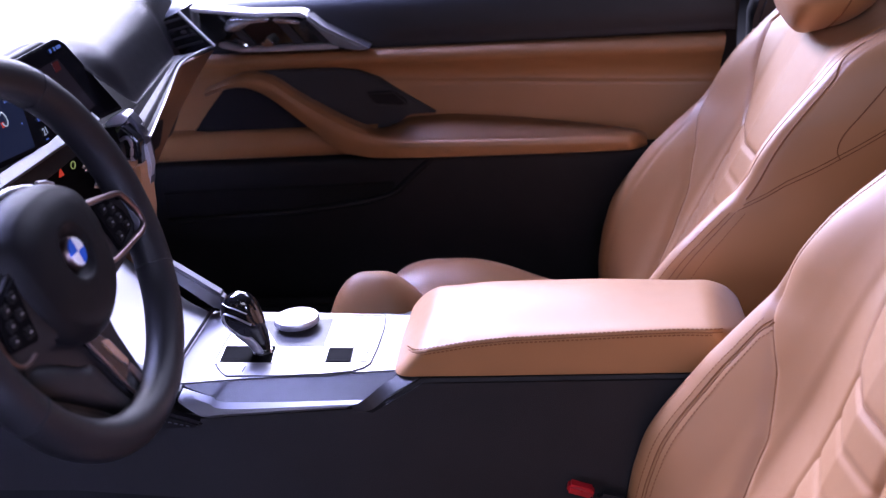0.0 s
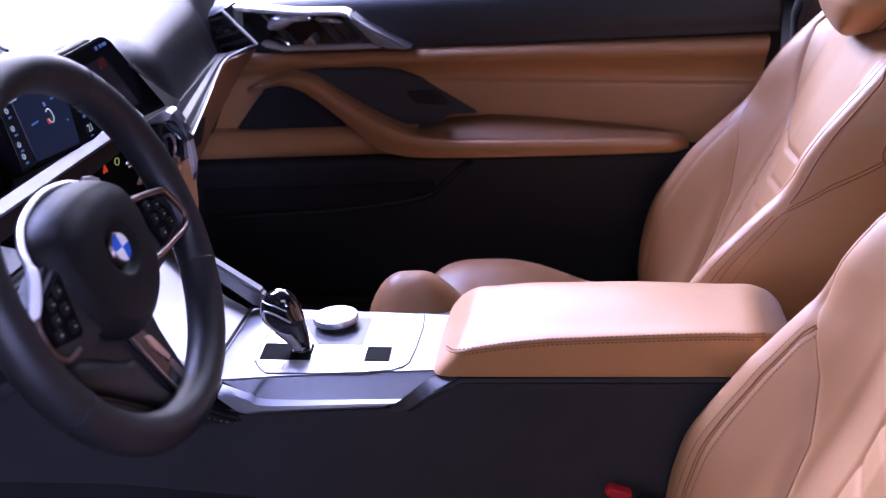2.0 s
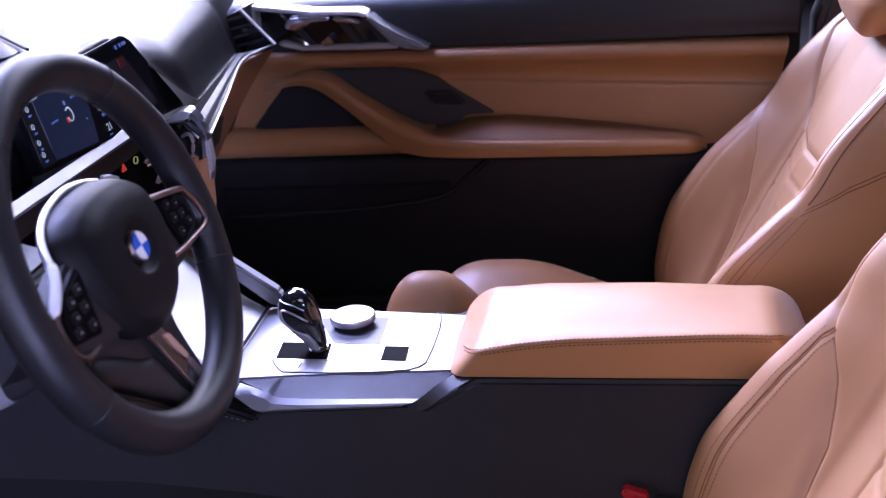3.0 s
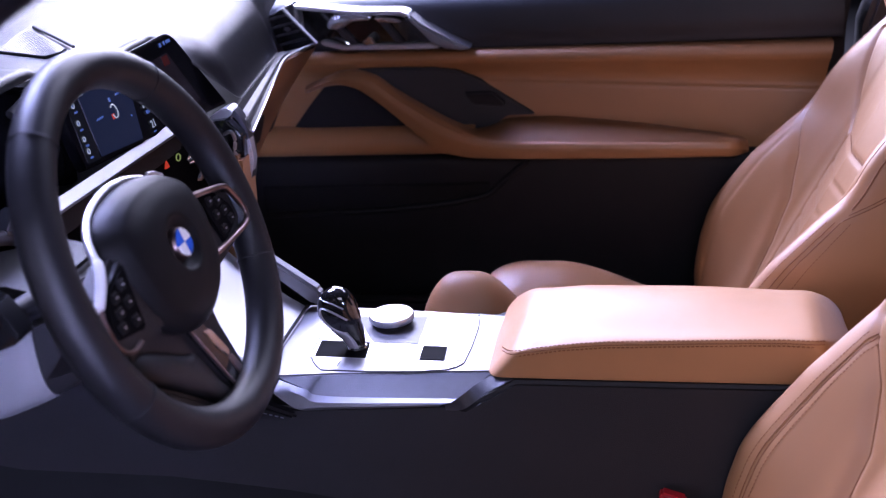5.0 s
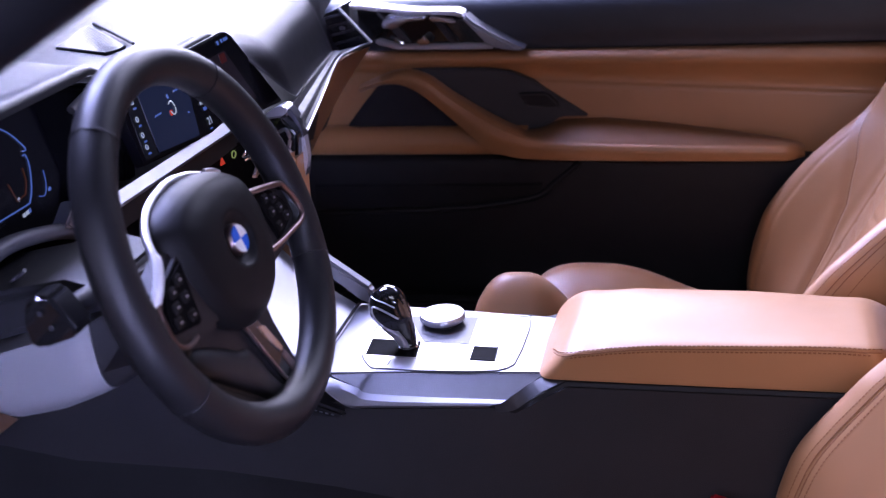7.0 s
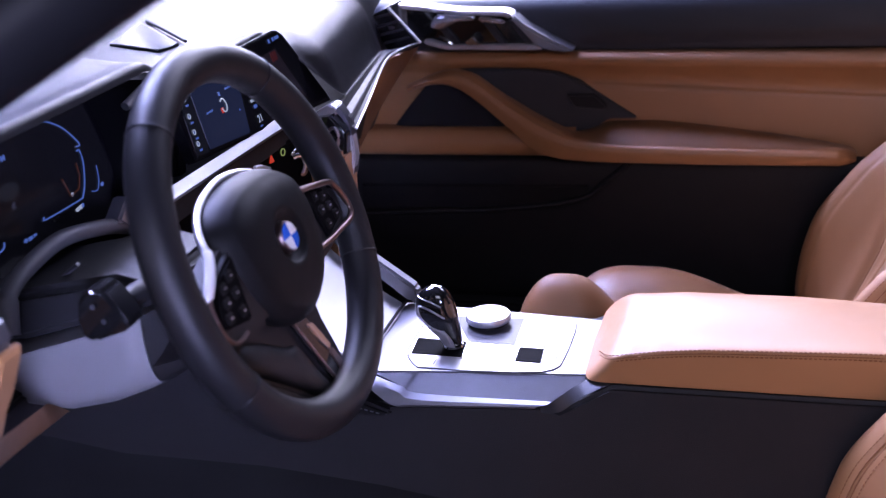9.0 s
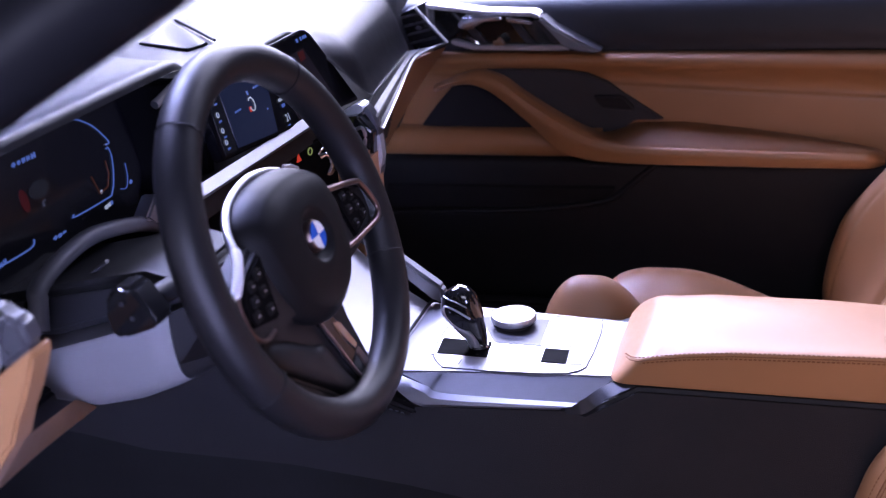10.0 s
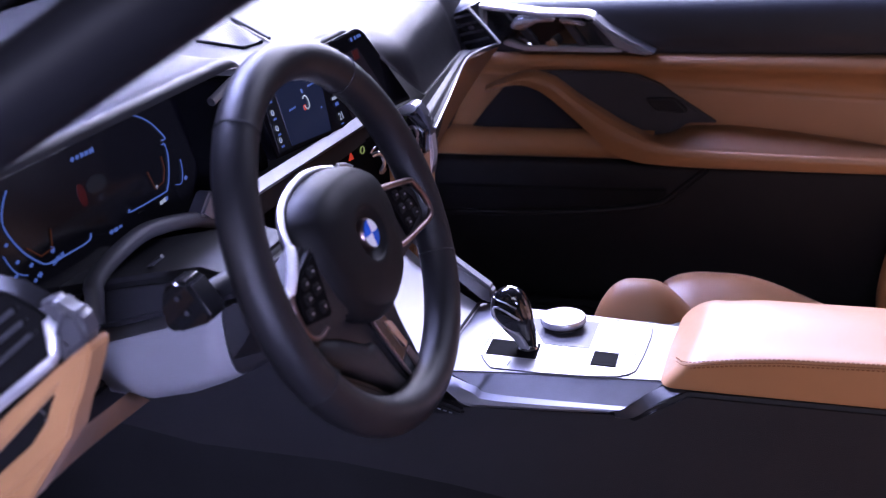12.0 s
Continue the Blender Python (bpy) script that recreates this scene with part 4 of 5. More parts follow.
part("shelf_corner", prism([(-0.2264, 0.846), (-0.2169, 0.8363), (-0.1814, 0.8039), (-0.2100, 0.8050), (-0.2363, 0.8130), (-0.2530, 0.8265)], -0.246, -0.226, "x", 0.003), SATIN, dash, "silver corner trim")
part("shift_paddle", tube([(-0.2405, -0.402, 0.7917), (-0.224, -0.400, 0.8108), (-0.1842, -0.398, 0.8396)], 0.0032, 8, flat=0.6), GREY, dash, "grey edge below the roll")
part("cluster_cheek", prism([(-0.32, 0.80), (-0.22, 0.80), (-0.212, 0.87), (-0.235, 0.945), (-0.34, 0.945)], -0.135, -0.112, "y", 0.004), MATTE, dash, "black side of the instrument hood")
part("hood_trim", tube([(-0.202, -0.242, 0.9475), (-0.199, -0.20, 0.9590), (-0.197, -0.155, 0.9640)], 0.0048, 8), SATIN, dash, "silver strip beside the display")

# centre display
TILT_S = pose(-0.18, 0.02, 0.86, 0, -15, 0)


def on_screen(poly, lift, thick, bevel=0.0):
    """A plate on the centre display; corners as (across, up)."""
    return prism(poly, lift, lift + thick, "x", bevel, place=TILT_S)


disp = part("centre_display", on_screen([(-0.175, 0.0), (0.225, -0.036), (0.148, 0.078), (0.138, 0.085), (0.125, 0.088), (-0.175, 0.088)], -0.014, 0.013, 0.002), SCREEN, dash, "gloss black centre display")
part("map_pane", on_screen([(-0.1349, 0.0030), (-0.0345, -0.0075), (-0.0155, 0.0560), (-0.0717, 0.0690), (-0.1297, 0.0755)], -0.0012, 0.001), S_BLUE, disp, "dark blue map pane")
part("side_pane", on_screen([(-0.166, 0.004), (-0.1385, 0.002), (-0.1335, 0.076), (-0.158, 0.078)], -0.0012, 0.001), glow("screen_black", (0.003, 0.004, 0.008), 0.6), disp)
circle = [(-0.0715 + 0.0066 * math.cos(a), 0.0385 + 0.0080 * math.sin(a)) for a in [math.pi * (0.75 - 1.65 * k / 14) for k in range(15)]]
line_on(TILT_S, circle, 0.0009, S_WHITE, disp, "compass_ring", "white compass ring", 0)
bar_on(TILT_S, -0.0770, 0.0337, 0.0055, 0.006, S_RED, disp, "compass_needle", lab="red compass needle")
bar_on(TILT_S, -0.0712, 0.0525, 0.003, 0.005, S_LINE, disp)
bar_on(TILT_S, -0.1075, 0.0400, 0.015, 0.0020, S_LINE, disp, slant=0.002)
bar_on(TILT_S, -0.0447, 0.0540, 0.018, 0.0022, S_LINE, disp)
bar_on(TILT_S, -0.0385, 0.0235, 0.002, 0.002, S_LINE, disp)
for ix, iz in ((-0.1490, 0.0670), (-0.1530, 0.0478), (-0.1553, 0.0300), (-0.1570, 0.0165)):
    line_on(TILT_S, [(ix + 0.0026 * math.cos(k * math.tau / 10), iz + 0.0028 * math.sin(k * math.tau / 10)) for k in range(11)], 0.0006, S_WHITE, disp, "menu_icon", "", 0)
    bar_on(TILT_S, ix, iz - 0.0005, 0.0018, 0.0024, S_LINE, disp, "menu_icon")
    bar_on(TILT_S, ix + 0.0020, iz - 0.0078, 0.0052, 0.0022, S_LINE, disp, "menu_mark")
bar_on(TILT_S, -0.128, 0.073, 0.016, 0.002, S_WHITE, disp)
bar_on(TILT_S, 0.0020, 0.0245, 0.014, 0.0035, S_WHITE, disp)
bar_on(TILT_S, 0.0020, 0.0165, 0.008, 0.004, S_LINE, disp)
bar_on(TILT_S, -0.0010, -0.0085, 0.006, 0.0015, S_LINE, disp)
bar_on(TILT_S, 0.100, 0.078, 0.004, 0.005, S_LINE, disp)
bar_on(TILT_S, 0.112, 0.078, 0.003, 0.005, S_LINE, disp)
bar_on(TILT_S, 0.124, 0.078, 0.012, 0.004, S_LINE, disp)
part("media_pane", on_screen([(0.03, -0.01), (0.150, -0.01), (0.110, 0.066), (0.03, 0.066)], -0.0012, 0.001), glow("screen_plum", (0.012, 0.008, 0.014), 0.6), disp, "dim plum media pane")
bar_on(TILT_S, 0.098, 0.058, 0.016, 0.012, glow("screen_dim_rose", (0.07, 0.008, 0.008), 0.5), disp, "media_mark", lab="dim red disc picture")


def words(text, size, place, mat, parent, name="lettering"):
    cu = bpy.data.curves.new(name, "FONT")
    cu.body, cu.size, cu.align_x, cu.extrude = text, size, "CENTER", 0.0003
    tmp = bpy.data.objects.new(name, cu)
    scene.collection.objects.link(tmp)
    bpy.context.view_layer.update()
    me = bpy.data.meshes.new_from_object(tmp.evaluated_get(bpy.context.evaluated_depsgraph_get()))
    bpy.data.objects.remove(tmp)
    me.transform(place)
    me.materials.clear()
    me.materials.append(mat)
    ob = new(name, me)
    ob.parent = parent
    ob.matrix_parent_inverse = parent.matrix_basis.inverted()
    return ob


FACE_REAR = Matrix(((0, 0, 1, 0), (1, 0, 0, 0), (0, 1, 0, 0), (0, 0, 0, 1)))
words("21", 0.013, TILT_S @ Matrix.Translation((0.0004, 0.0020, -0.0035)) @ FACE_REAR, S_WHITE, disp)

# centre stack below the display
part("centre_bar", sheet(lambda u, v: (-0.1834 + 0.0193 * u - 0.0092 * v, -0.2864 + 0.4324 * u, 0.8385 + 0.0097 * v), 40, 6, thick=-0.006), SILVER, dash, "bright aluminium bar")
part("bar_lip", sheet(lambda u, v: (-0.1840 + 0.0193 * u - 0.004 * (1 - v), -0.2864 + 0.4324 * u, 0.8325 + 0.0055 * v), 40, 3, thick=-0.005), SATIN, dash, "satin lower edge of the bar")
part("bar_back", prism([(-0.196, -0.20), (-0.186, 0.12), (-0.25, 0.12), (-0.25, -0.14)], 0.80, 0.836, "z", 0.002), BLACK, dash)
panel = part("climate_panel", prism([(-0.28, -0.15), (-0.224, -0.15), (-0.172, 0.175), (-0.28, 0.175)], 0.66, 0.806, "z", 0.003), MATTE, dash, "black climate panel")


def on_panel(y, z):
    return pose(-0.2235 + 0.16 * (y + 0.15), y, z, 0, 0, -9)


part("hazard_button", prism([(-0.005, -0.004), (0.005, -0.004), (0.0, 0.006)], 0, 0.002, "x", place=on_panel(0.0585, 0.7955)), S_RED, panel, "glowing red hazard triangle")
part("round_button", lathe([(0.0042, 0.0), (0.0042, 0.0016), (0.0052, 0.0016), (0.0052, 0.0)], 24, on_panel(0.0866, 0.7965) @ pose(0, 0, 0, 0, 90, 0)), S_GREEN, panel, "dim green ring button")
def rocker(pts, r):
    return tube(spline([tuple(on_panel(y, z) @ Vector((d, 0, 0))) for y, z, d in pts], 5), r, 10)


part("rocker_switch", rocker([(0.1040, 0.7835, 0.003), (0.1100, 0.7850, 0.007), (0.1165, 0.7810, 0.009), (0.1200, 0.7740, 0.010), (0.1195, 0.7660, 0.009), (0.1170, 0.7590, 0.006)], 0.0042), CHROME, panel, "chrome rocker switch")
part("rocker_tip", rocker([(0.1030, 0.7875, 0.002), (0.1055, 0.7915, 0.004), (0.1125, 0.7925, 0.003)], 0.0022), CHROME, panel, "chrome upper tip of the rocker")
part("rocker_tip", rocker([(0.1160, 0.7570, 0.003), (0.1240, 0.7535, 0.004), (0.1350, 0.7550, 0.002)], 0.0024), CHROME, panel, "chrome lower tip of the rocker")
part("facia", prism([(-0.262, 0.70), (-0.250, 0.785), (-0.262, 0.792), (-0.30, 0.79), (-0.30, 0.70)], -0.26, -0.152, "y", 0.003), BLACK, dash, "black facia beside the column")

# loop of trim round the centre vents
part("corner_plate", prism([(-0.1744, 0.8227), (-0.1523, 0.8344), (-0.1440, 0.8338), (-0.1405, 0.8310), (-0.1450, 0.8235), (-0.1500, 0.8205), (-0.1554, 0.8190), (-0.1699, 0.8139)], 0.178, 0.208, "y", 0.002), SILVER, dash, "bright aluminium corner of the trim")
part("trim_loop", prism([(-0.1400, 0.8312), (-0.1329, 0.8206), (-0.1255, 0.8015), (-0.1239, 0.7886), (-0.1222, 0.7725), (-0.1258, 0.7415), (-0.1300, 0.7275), (-0.1285, 0.7420), (-0.1252, 0.7725), (-0.1283, 0.7925), (-0.1310, 0.8005), (-0.1370, 0.8150), (-0.1445, 0.8240)], 0.184, 0.206, "y", 0.0018), STEEL, dash, "satin outer frame of the centre vents")
# the warm tint here paints tan leather reflected in the silver frame
part("trim_loop", prism([(-0.1490, 0.8200), (-0.1450, 0.8228), (-0.1374, 0.8145), (-0.1314, 0.8000), (-0.1290, 0.7930), (-0.1343, 0.7903), (-0.1392, 0.7968), (-0.1482, 0.8161)], 0.187, 0.204, "y", 0.0015), WARM, dash, "satin inner frame of the centre vents, tinted for a tan reflection")
part("trim_loop", prism([(-0.1330, 0.7915), (-0.1230, 0.7915), (-0.1210, 0.7600), (-0.1290, 0.7315), (-0.1375, 0.7291), (-0.1360, 0.7683)], 0.182, 0.200, "y", 0.002), SILVER, dash, "bright aluminium frame of the centre vents")
cvent = part("centre_vent", prism([(-0.22, 0.72), (-0.130, 0.725), (-0.126, 0.80), (-0.145, 0.822), (-0.22, 0.815)], 0.165, 0.195, "y", 0.003), GLOSS, dash, "black centre vent")
part("vent_tab", tube(spline([(-0.1507, 0.166, 0.8028), (-0.1404, 0.164, 0.8065), (-0.1355, 0.163, 0.7955), (-0.1385, 0.163, 0.7788), (-0.1350, 0.163, 0.7735)], 4), 0.0026, 8), SATIN, cvent, "silver vent tab")
part("stack_cheek", prism([(-0.26, 0.60), (-0.150, 0.60), (-0.130, 0.70), (-0.126, 0.775), (-0.26, 0.775)], 0.150, 0.205, "y", 0.006), TAN, dash, "tan leather side of the centre stack")

# ---- steering column and wheel ----
column = thing("steering_column", (-0.12, -0.40, 0.74), "steering column shroud, greyed as if lit, with black stalk", "steering column")


def shroud(x, v):
    # a tub open at the top: near flank, rounded belly, far flank
    zt = float(np.interp(x, (-0.34, -0.2318, -0.1537, -0.0977, -0.065), (0.745, 0.766, 0.790, 0.809, 0.800)))
    zb = float(np.interp(x, (-0.34, -0.26, -0.206, -0.16, -0.10, -0.075, -0.065), (0.700, 0.697, 0.692, 0.703, 0.728, 0.742, 0.752)))
    a = math.pi * v
    c, sn = math.cos(a), math.sin(a)
    wide = 0.072 - 0.045 * smooth01((x + 0.125) / 0.06)
    return (x, -0.372 - wide * math.copysign(abs(c) ** 0.5, c), zt - (zt - zb) * abs(sn) ** 0.62)


def shroud_shell(x0, x1):
    bm = sheet(lambda u, v: shroud(x0 + (x1 - x0) * u, v), 36, 36)
    bmesh.ops.holes_fill(bm, edges=[e for e in bm.edges if e.is_boundary])
    return bm


part("shroud", shroud_shell(-0.34, -0.107), SHROUD, column, "black plastic shroud, greyed as if lit", 50)
# the shade on the shroud's end is put in as a black piece
part("column_end", shroud_shell(-0.1065, -0.060), BLACK, column, "end of the shroud, blackened for shade", 50)
upper_bm = prism([(-0.34, 0.768), (-0.2365, 0.7715), (-0.155, 0.7955), (-0.092, 0.815), (-0.088, 0.832), (-0.13, 0.842), (-0.22, 0.825), (-0.34, 0.80)], -0.430, -0.300, "y", 0.010, 3)
part("upper_shroud", upper_bm, BLACK, column, "dark grey upper shroud")
stalk = part("stalk", prism([(-0.1285, 0.8466), (-0.1152, 0.8581), (-0.1016, 0.8560), (-0.090, 0.840), (-0.0816, 0.8260), (-0.085, 0.820), (-0.1182, 0.8078), (-0.1295, 0.8095), (-0.1319, 0.8275)], -0.490, -0.460, "y", 0.010, 4), GLOSS, column, "black stalk")
part("stalk_stem", tube([(-0.105, -0.470, 0.833), (-0.100, -0.43, 0.832), (-0.098, -0.39, 0.830)], 0.010, 12), BLACK, stalk)
for mx, mz in ((-0.104, 0.829), (-0.112, 0.842)):
    part("stalk_mark", rbox(0.004, 0.0008, 0.004, 0.0003, pose(mx, -0.4925, mz)), GREY, stalk)

TILT_W = radians(19.3)
WHEEL = Matrix(((0, -math.sin(TILT_W), math.cos(TILT_W), 0.0), (1, 0, 0, -0.37), (0, math.cos(TILT_W), math.sin(TILT_W), 0.86), (0, 0, 0, 1)))
wheel = thing("steering_wheel", (-0.02, -0.37, 0.85), "black leather three-spoke steering wheel with silver bezels", "steering wheel")


def wpart(name, bm, mat, lab="", parent=None, sharp=38):
    bm.transform(WHEEL)
    return part(name, bm, mat, parent or wheel, lab, sharp)


def ring(r, n=120, c=0.0):
    return [(r * math.cos(k / n * math.tau), r * math.sin(k / n * math.tau), c) for k in range(n)]


wpart("rim", tube(ring(0.1665), 0.0187, 24, closed=True), RIM, "black leather rim")
half = [(0.0, 0.0625), (0.032, 0.0600), (0.060, 0.0525), (0.079, 0.038), (0.083, 0.012), (0.079, -0.015), (0.070, -0.042), (0.050, -0.064), (0.025, -0.077), (0.0, -0.081)]
hub_poly = half + [(-x, y) for x, y in half[-2:0:-1]]
BADGE_Y, BADGE_R = -0.0035, 0.0245


def airbag_cover():
    """A padded cover with a raised inner field and a round opening for the emblem."""
    out = spline(hub_poly, 8, closed=True)
    steps = [(0.72, -0.034), (0.985, -0.010), (1.0, -0.004), (0.990, 0.000), (0.965, 0.0045), (0.92, 0.0088), (0.88, 0.0115), (0.862, 0.0128), (0.845, 0.0141), (0.80, 0.0158), (0.70, 0.0182), (0.56, 0.0198), (0.44, 0.0205)]
    bm = bmesh.new()
    rings = []
    for s, c in steps:
        low = [0.012 * smooth01(p[1] / 0.055) * s ** 6 for p in out]
        rings.append([bm.verts.new((p[0] * s, p[1] * s, c - d)) for p, d in zip(out, low)])
    for r, c in ((BADGE_R + 0.004, 0.0210), (BADGE_R + 0.001, 0.0208), (BADGE_R, 0.0200), (BADGE_R - 0.003, 0.0160), (BADGE_R - 0.009, 0.0135)):
        rings.append([bm.verts.new((r * p[0] / math.hypot(p[0], p[1] or 1e-6), BADGE_Y + r * p[1] / math.hypot(p[0], p[1] or 1e-6), c)) for p in out])
    m = len(out)
    for A, B in zip(rings, rings[1:]):
        for i in range(m):
            bm.faces.new((A[i], A[(i + 1) % m], B[(i + 1) % m], B[i]))
    bm.faces.new(rings[-1])
    bm.faces.new(rings[0][::-1])
    return bm


hub_part = wpart("airbag_cover", airbag_cover(), HUB, "black soft airbag cover", sharp=60)
wpart("badge", lathe([(0, 0.0205), (0.0132, 0.0200), (0.0142, 0.0190), (0.0148, 0.0165), (0.0155, 0.012)], 40, Matrix.Translation((0, BADGE_Y, 0))), BROWN_SATIN, "round dark bronze emblem ring", hub_part)
for q in range(4):
    pts = [(0, 0)] + [(0.0128 * math.cos(q * math.pi / 2 + k / 8 * math.pi / 2), 0.0128 * math.sin(q * math.pi / 2 + k / 8 * math.pi / 2)) for k in range(9)]
    wpart("emblem_quarter", prism([(p[0], p[1] + BADGE_Y) for p in pts], 0.0195, 0.0212, "z"), BLUE if q % 2 else WHITE, "blue enamel quarter" if q % 2 else "white enamel quarter", hub_part)
wpart("bezel_tip", tube([(0.0690, 0.0540, -0.022), (0.0830, 0.0500, -0.022), (0.0930, 0.0440, -0.022)], 0.0020, 8), SATIN, "silver tip of the bezel")
wpart("hub_bezel", tube(spline([(0.060, 0.0525, -0.024), (0.050, 0.0555, -0.022), (0.0309, 0.0611, -0.022), (0.0006, 0.0652, -0.022), (-0.0315, 0.0622, -0.021), (-0.059, 0.055, -0.018), (-0.0845, 0.0433, -0.010), (-0.0997, 0.0316, -0.002), (-0.108, 0.024, 0.004)], 6), 0.0038, 12), SATIN, "silver bezel beside the airbag cover")
BEZEL = [(0.0720, 0.0185, 0.009), (0.0913, 0.0150, 0.011), (0.1278, 0.0070, 0.011), (0.1375, 0.001, 0.011), (0.1490, -0.0190, 0.011), (0.1500, -0.0320, 0.011), (0.1390, -0.0385, 0.011), (0.110, -0.0400, 0.009), (0.088, -0.0410, 0.006), (0.066, -0.0405, 0.003)]
BEZEL_LEFT = [(0.1425, 0.0, 0.010), (0.1460, -0.0084, 0.010), (0.1466, -0.0195, 0.010), (0.1463, -0.029, 0.010), (0.1425, -0.0372, 0.010), (0.1361, -0.0425, 0.010), (0.1239, -0.0455, 0.008), (0.105, -0.0460, 0.004)]
for sgn in (-1, 1):
    spoke = wpart("spoke", prism([(sgn * a, b) for a, b in [(0.06, 0.026), (0.085, 0.022), (0.120, 0.010), (0.150, 0.000), (0.155, -0.03), (0.128, -0.048), (0.06, -0.056)]], -0.026, 0.004, "z", 0.005), RIM, "black side spoke")
    pad_part = wpart("button_pad", prism([(sgn * a, b) for a, b in [(0.080, 0.016), (0.119, 0.006), (0.134, -0.010), (0.138, -0.021), (0.134, -0.031), (0.092, -0.040)]], 0.002, 0.007, "z", 0.002), MATTE, "black button pad", spoke)
    for ba, bb in ((0.098, 0.003), (0.114, -0.002), (0.100, -0.012), (0.118, -0.014), (0.102, -0.028), (0.124, -0.025)):
        wpart("key", rbox(0.012, 0.0095, 0.004, 0.0015, Matrix.Translation((sgn * ba, bb, 0.0072))), HUB, "", spoke)
        wpart("key_mark", rbox(0.0034, 0.0014, 0.0006, 0.0002, Matrix.Translation((sgn * ba, bb, 0.0095))), SATIN, "", spoke)
    wpart("spoke_bezel", tube(spline([(sgn * p[0], p[1], p[2]) for p in (BEZEL if sgn > 0 else BEZEL_LEFT)], 4), 0.0032 if sgn > 0 else 0.0019, 10), BROWN_SATIN, "satin bezel, tinted for the tan it reflects", spoke)
wpart("bezel_bar", tube(spline([(-0.1110, 0.0300, 0.006), (-0.1180, 0.0235, 0.009), (-0.1290, 0.0130, 0.010), (-0.1400, 0.0035, 0.009), (-0.1425, 0.0005, 0.006)], 5), 0.0046, 12), WHITE_SATIN, "silver bezel bar, paled for a reflected highlight")
lower = wpart("lower_spoke", prism([(-0.110, -0.050), (0.058, -0.050), (0.052, -0.100), (0.060, -0.166), (0.0, -0.172), (-0.050, -0.160), (-0.075, -0.128), (-0.112, -0.070)], -0.034, -0.014, "z", 0.006), RIM, "black lower spoke")


def pillow(poly, low, rise):
    """A padded panel: the outline drawn in and raised step by step to a rounded top."""
    out = spline(poly, 6, closed=True)
    cx, cy = sum(p[0] for p in out) / len(out), sum(p[1] for p in out) / len(out)
    bm = bmesh.new()
    rings = [[bm.verts.new((cx + (p[0] - cx) * k, cy + (p[1] - cy) * k, low + rise * h)) for p in out] for k, h in ((1.0, -0.4), (1.0, 0.0), (0.97, 0.28), (0.90, 0.52), (0.76, 0.76), (0.55, 0.92), (0.30, 0.99), (0.1, 1.0))]
    for A, B in zip(rings, rings[1:]):
        for q in range(len(out)):
            bm.faces.new((A[q], A[(q + 1) % len(out)], B[(q + 1) % len(out)], B[q]))
    bm.faces.new(rings[-1])
    bm.faces.new(rings[0][::-1])
    return bm


wpart("spoke_panel", pillow([(-0.0988, -0.0571), (-0.0698, -0.0680), (-0.0355, -0.0900), (-0.0150, -0.1000), (0.0000, -0.1350), (0.0160, -0.1690), (-0.0080, -0.1640), (-0.0420, -0.1340), (-0.0760, -0.1060), (-0.1045, -0.0830), (-0.1120, -0.0680)], -0.018, 0.012), RIM, "black leather spoke panel", lower, 60)
wpart("crease", tube([(-0.1053, -0.0842, -0.0150), (-0.077, -0.1075, -0.0150), (-0.0437, -0.1355, -0.0150), (-0.011, -0.1650, -0.0150)], 0.0018, 6), BLACK, "", lower)
wpart("strip_bed", prism([(-0.0146, -0.0776), (0.0126, -0.0820), (0.0390, -0.1438), (0.0490, -0.1748), (0.0356, -0.1785), (0.0257, -0.1764), (0.0080, -0.1380)], -0.020, -0.0085, "z", 0.002), GLOSS, "gloss black strip bed", lower)
wpart("strip_edge", tube([(-0.0146, -0.0776, -0.0085), (0.0075, -0.1380, -0.0085), (0.0250, -0.1764, -0.0085)], 0.0018, 6), WARM, "warm satin edge line", lower)
wpart("spoke_strip", prism([(0.0045, -0.0890), (0.0170, -0.0930), (0.0303, -0.1233), (0.0230, -0.1262), (0.0140, -0.1130)], -0.012, -0.0068, "z", 0.001), CHROME, "bright silver strip", lower)
wpart("spoke_strip", prism([(0.0225, -0.1290), (0.0310, -0.1260), (0.0385, -0.1440), (0.0477, -0.1720), (0.0360, -0.1765), (0.0300, -0.1600)], -0.012, -0.0072, "z", 0.001), WARM, "warm satin strip end", lower)
for k, m in enumerate((BLUE, RED, S_BLUE)):
    wpart("colour_mark", prism([(0.0335 + k * 0.0035, -0.164 - k * 0.001), (0.0362 + k * 0.0035, -0.163 - k * 0.001), (0.0385 + k * 0.0035, -0.170 - k * 0.001), (0.0355 + k * 0.0035, -0.171 - k * 0.001)], -0.008, -0.0060, "z"), m, "", lower)
# leather joints on the rim
for ang in (128, 52, -28, -152):
    a = radians(ang)
    c, d = Vector((math.cos(a) * 0.1665, math.sin(a) * 0.1665, 0)), Vector((math.cos(a), math.sin(a), 0))
    wpart("rim_joint", tube([c + d * (0.0189 * math.cos(q / 20 * math.tau)) + Vector((0, 0, 0.0189 * math.sin(q / 20 * math.tau))) for q in range(20)], 0.0009, 5, closed=True), BLACK, "")

grip = [(math.cos(radians(d)) * 0.1545, math.sin(radians(d)) * 0.1545, 0.0120) for d in range(-62, -27)]
wpart("rim_stitching", stitches(grip, 0.0045, 0.0022, 0.0011), GRAPHITE, "dark stitching inside the rim")

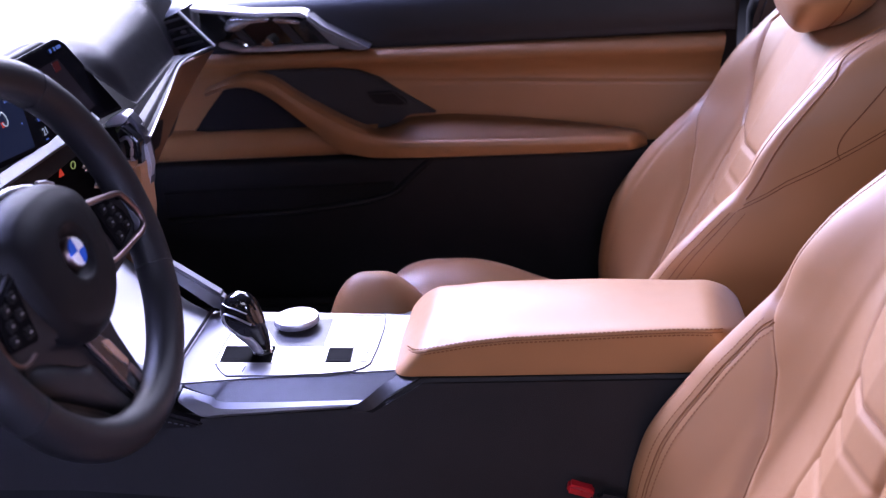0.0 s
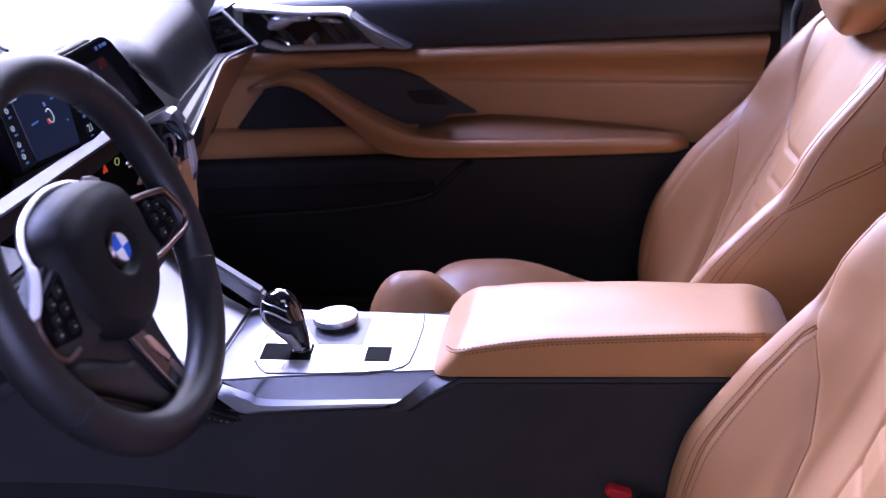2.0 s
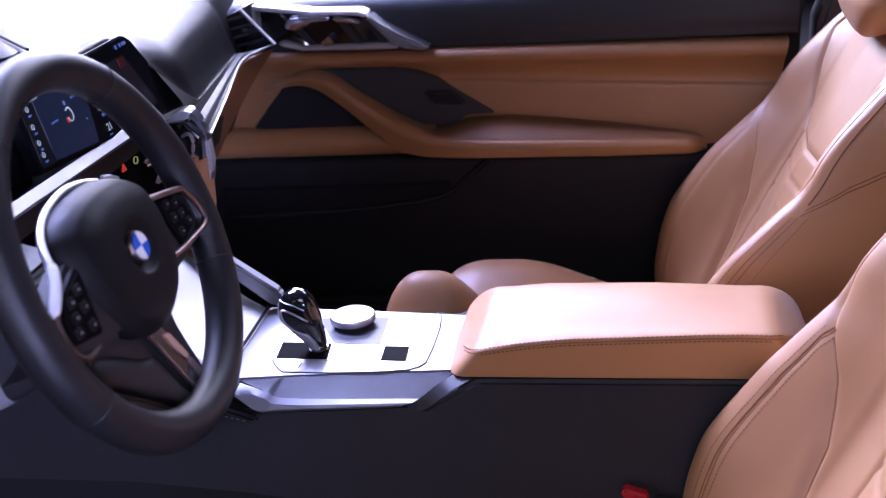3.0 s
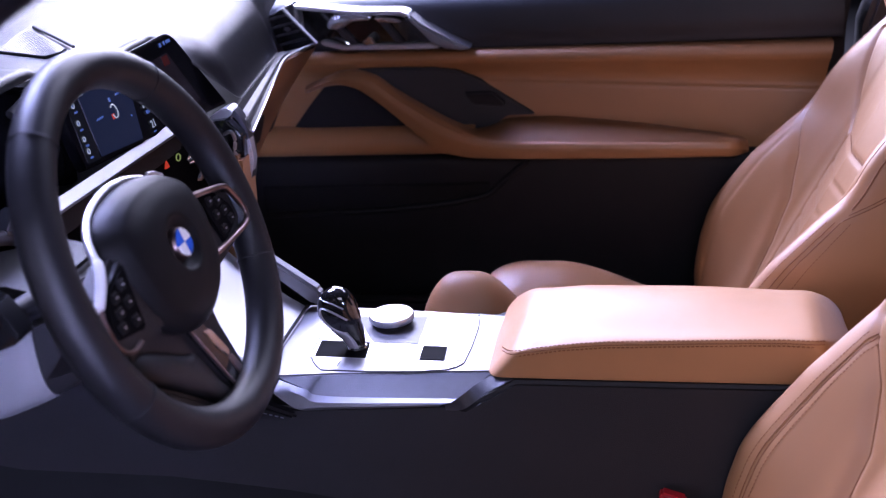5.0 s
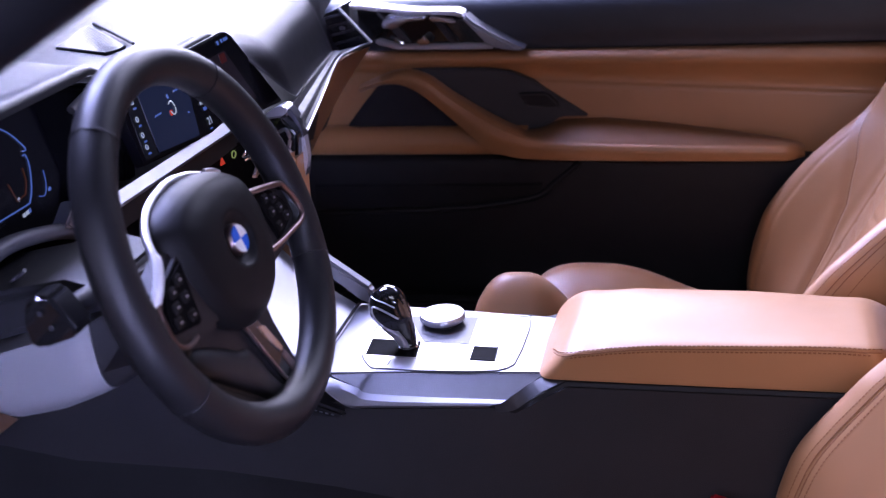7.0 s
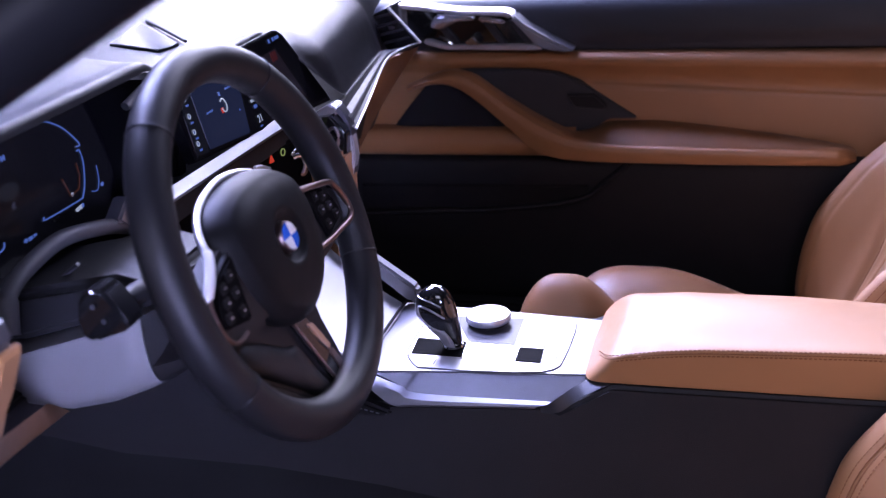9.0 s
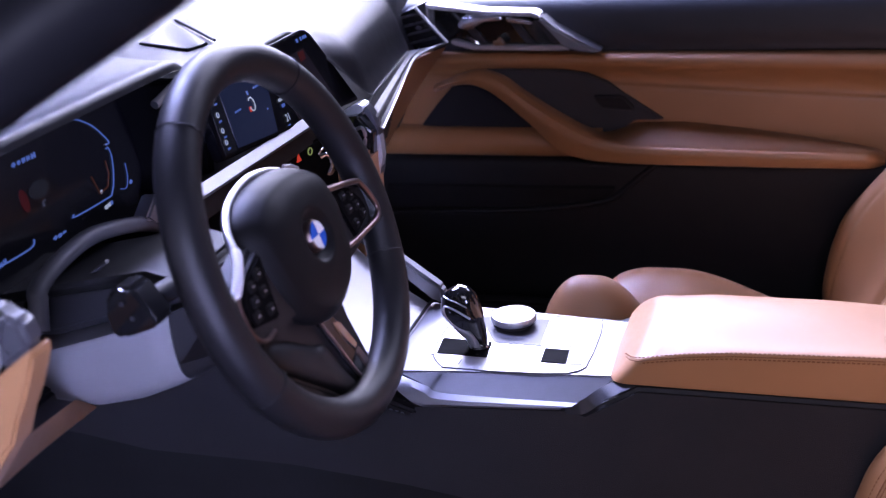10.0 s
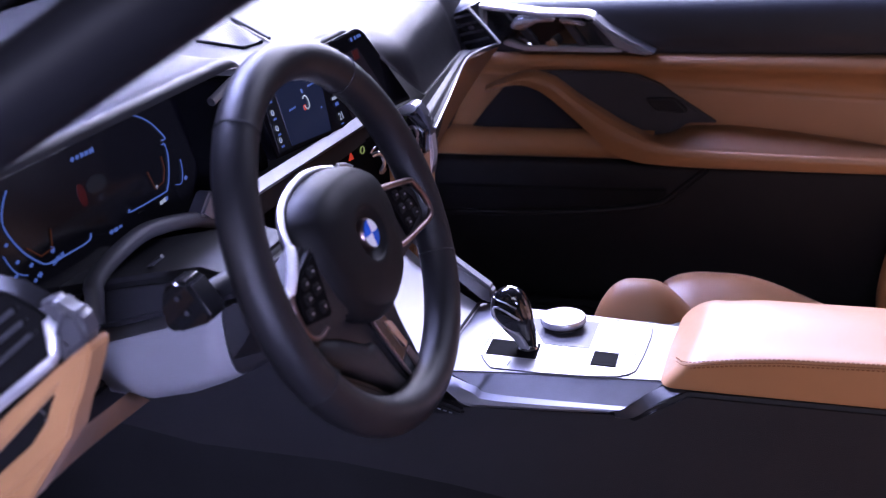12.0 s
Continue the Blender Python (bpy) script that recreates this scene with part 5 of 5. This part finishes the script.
# driver side end of the dashboard
svent = part("side_vent", prism([(-0.30, 0.935), (-0.142, 0.9166), (-0.1076, 0.8994), (-0.1072, 0.8717), (-0.1636, 0.8321), (-0.30, 0.735)], -0.655, -0.63, "y", 0.002), GLOSS, dash, "gloss black side vent")
part("vent_bezel", tube([(-0.28, -0.662, 0.742), (-0.166, -0.662, 0.8262), (-0.1349, -0.662, 0.8490), (-0.1080, -0.662, 0.8692), (-0.1062, -0.661, 0.8740), (-0.1072, -0.659, 0.8862), (-0.1085, -0.657, 0.8982)], 0.0046, 8), SILVER, svent, "bright silver vent bezel")
part("vent_bezel", rbox(0.011, 0.006, 0.007, 0.002, pose(-0.103, -0.659, 0.8985, 0, 30, 0)), SILVER, svent, "bright silver bezel corner")
for k in range(3):
    part("slat", tube([(-0.25, -0.658, 0.792 + k * 0.018), (-0.1263 - k * 0.006, -0.658, 0.8858 + k * 0.009)], 0.0022, 6), GREY, svent)
part("end_cap", prism([(-0.1143, 0.9115), (-0.0974, 0.918), (-0.0884, 0.9106), (-0.0782, 0.9079), (-0.0743, 0.8956), (-0.0733, 0.8869), (-0.104, 0.8655), (-0.102, 0.8774), (-0.0975, 0.8957), (-0.1047, 0.9014)], -0.664, -0.643, "y", 0.004, 3), GREY, dash, "grey end cap")
part("cap_fold", tube([(-0.0884, -0.6645, 0.9106), (-0.097, -0.6645, 0.892), (-0.091, -0.6645, 0.882)], 0.0016, 6), GREY, dash)
knee = part("knee_panel", prism([(-0.28, 0.718), (-0.1685, 0.8123), (-0.1063, 0.8627), (-0.0722, 0.8874), (-0.0704, 0.8827), (-0.0767, 0.8665), (-0.0857, 0.8465), (-0.095, 0.8302), (-0.105, 0.8069), (-0.1542, 0.7648), (-0.28, 0.664), (-0.28, 0.674), (-0.1808, 0.7637), (-0.1417, 0.7961), (-0.124, 0.8175), (-0.1094, 0.8449), (-0.1422, 0.8154), (-0.28, 0.688)], -0.6665, -0.640, "y", 0.0035, 3), TAN, dash, "tan leather knee panel")
part("knee_panel_low", prism([(-0.106, 0.8075), (-0.1550, 0.7440), (-0.28, 0.652), (-0.28, 0.666), (-0.1542, 0.7655)], -0.665, -0.642, "y", 0.0025, 3), TAN, dash, "tan leather lower edge")
part("knee_panel_return", skin([[(-0.1056, -0.6640, 0.8070), (-0.160, -0.56, 0.762), (-0.2250, -0.43, 0.7080)], [(-0.1550, -0.6640, 0.7440), (-0.178, -0.56, 0.727), (-0.2030, -0.43, 0.7010)]], -0.010), TAN, dash, "tan leather panel below the column")
lights = part("light_switch", prism([(-0.28, 0.690), (-0.1422, 0.8160), (-0.1090, 0.8455), (-0.1235, 0.8170), (-0.1412, 0.7955), (-0.28, 0.672)], -0.660, -0.640, "y", 0.001), GLOSS, dash, "gloss black light switch block")
part("switch_dial", tube([(-0.131, -0.661, 0.826), (-0.126, -0.661, 0.823), (-0.127, -0.661, 0.815)], 0.0012, 6), GREY, lights, "grey switch mark")
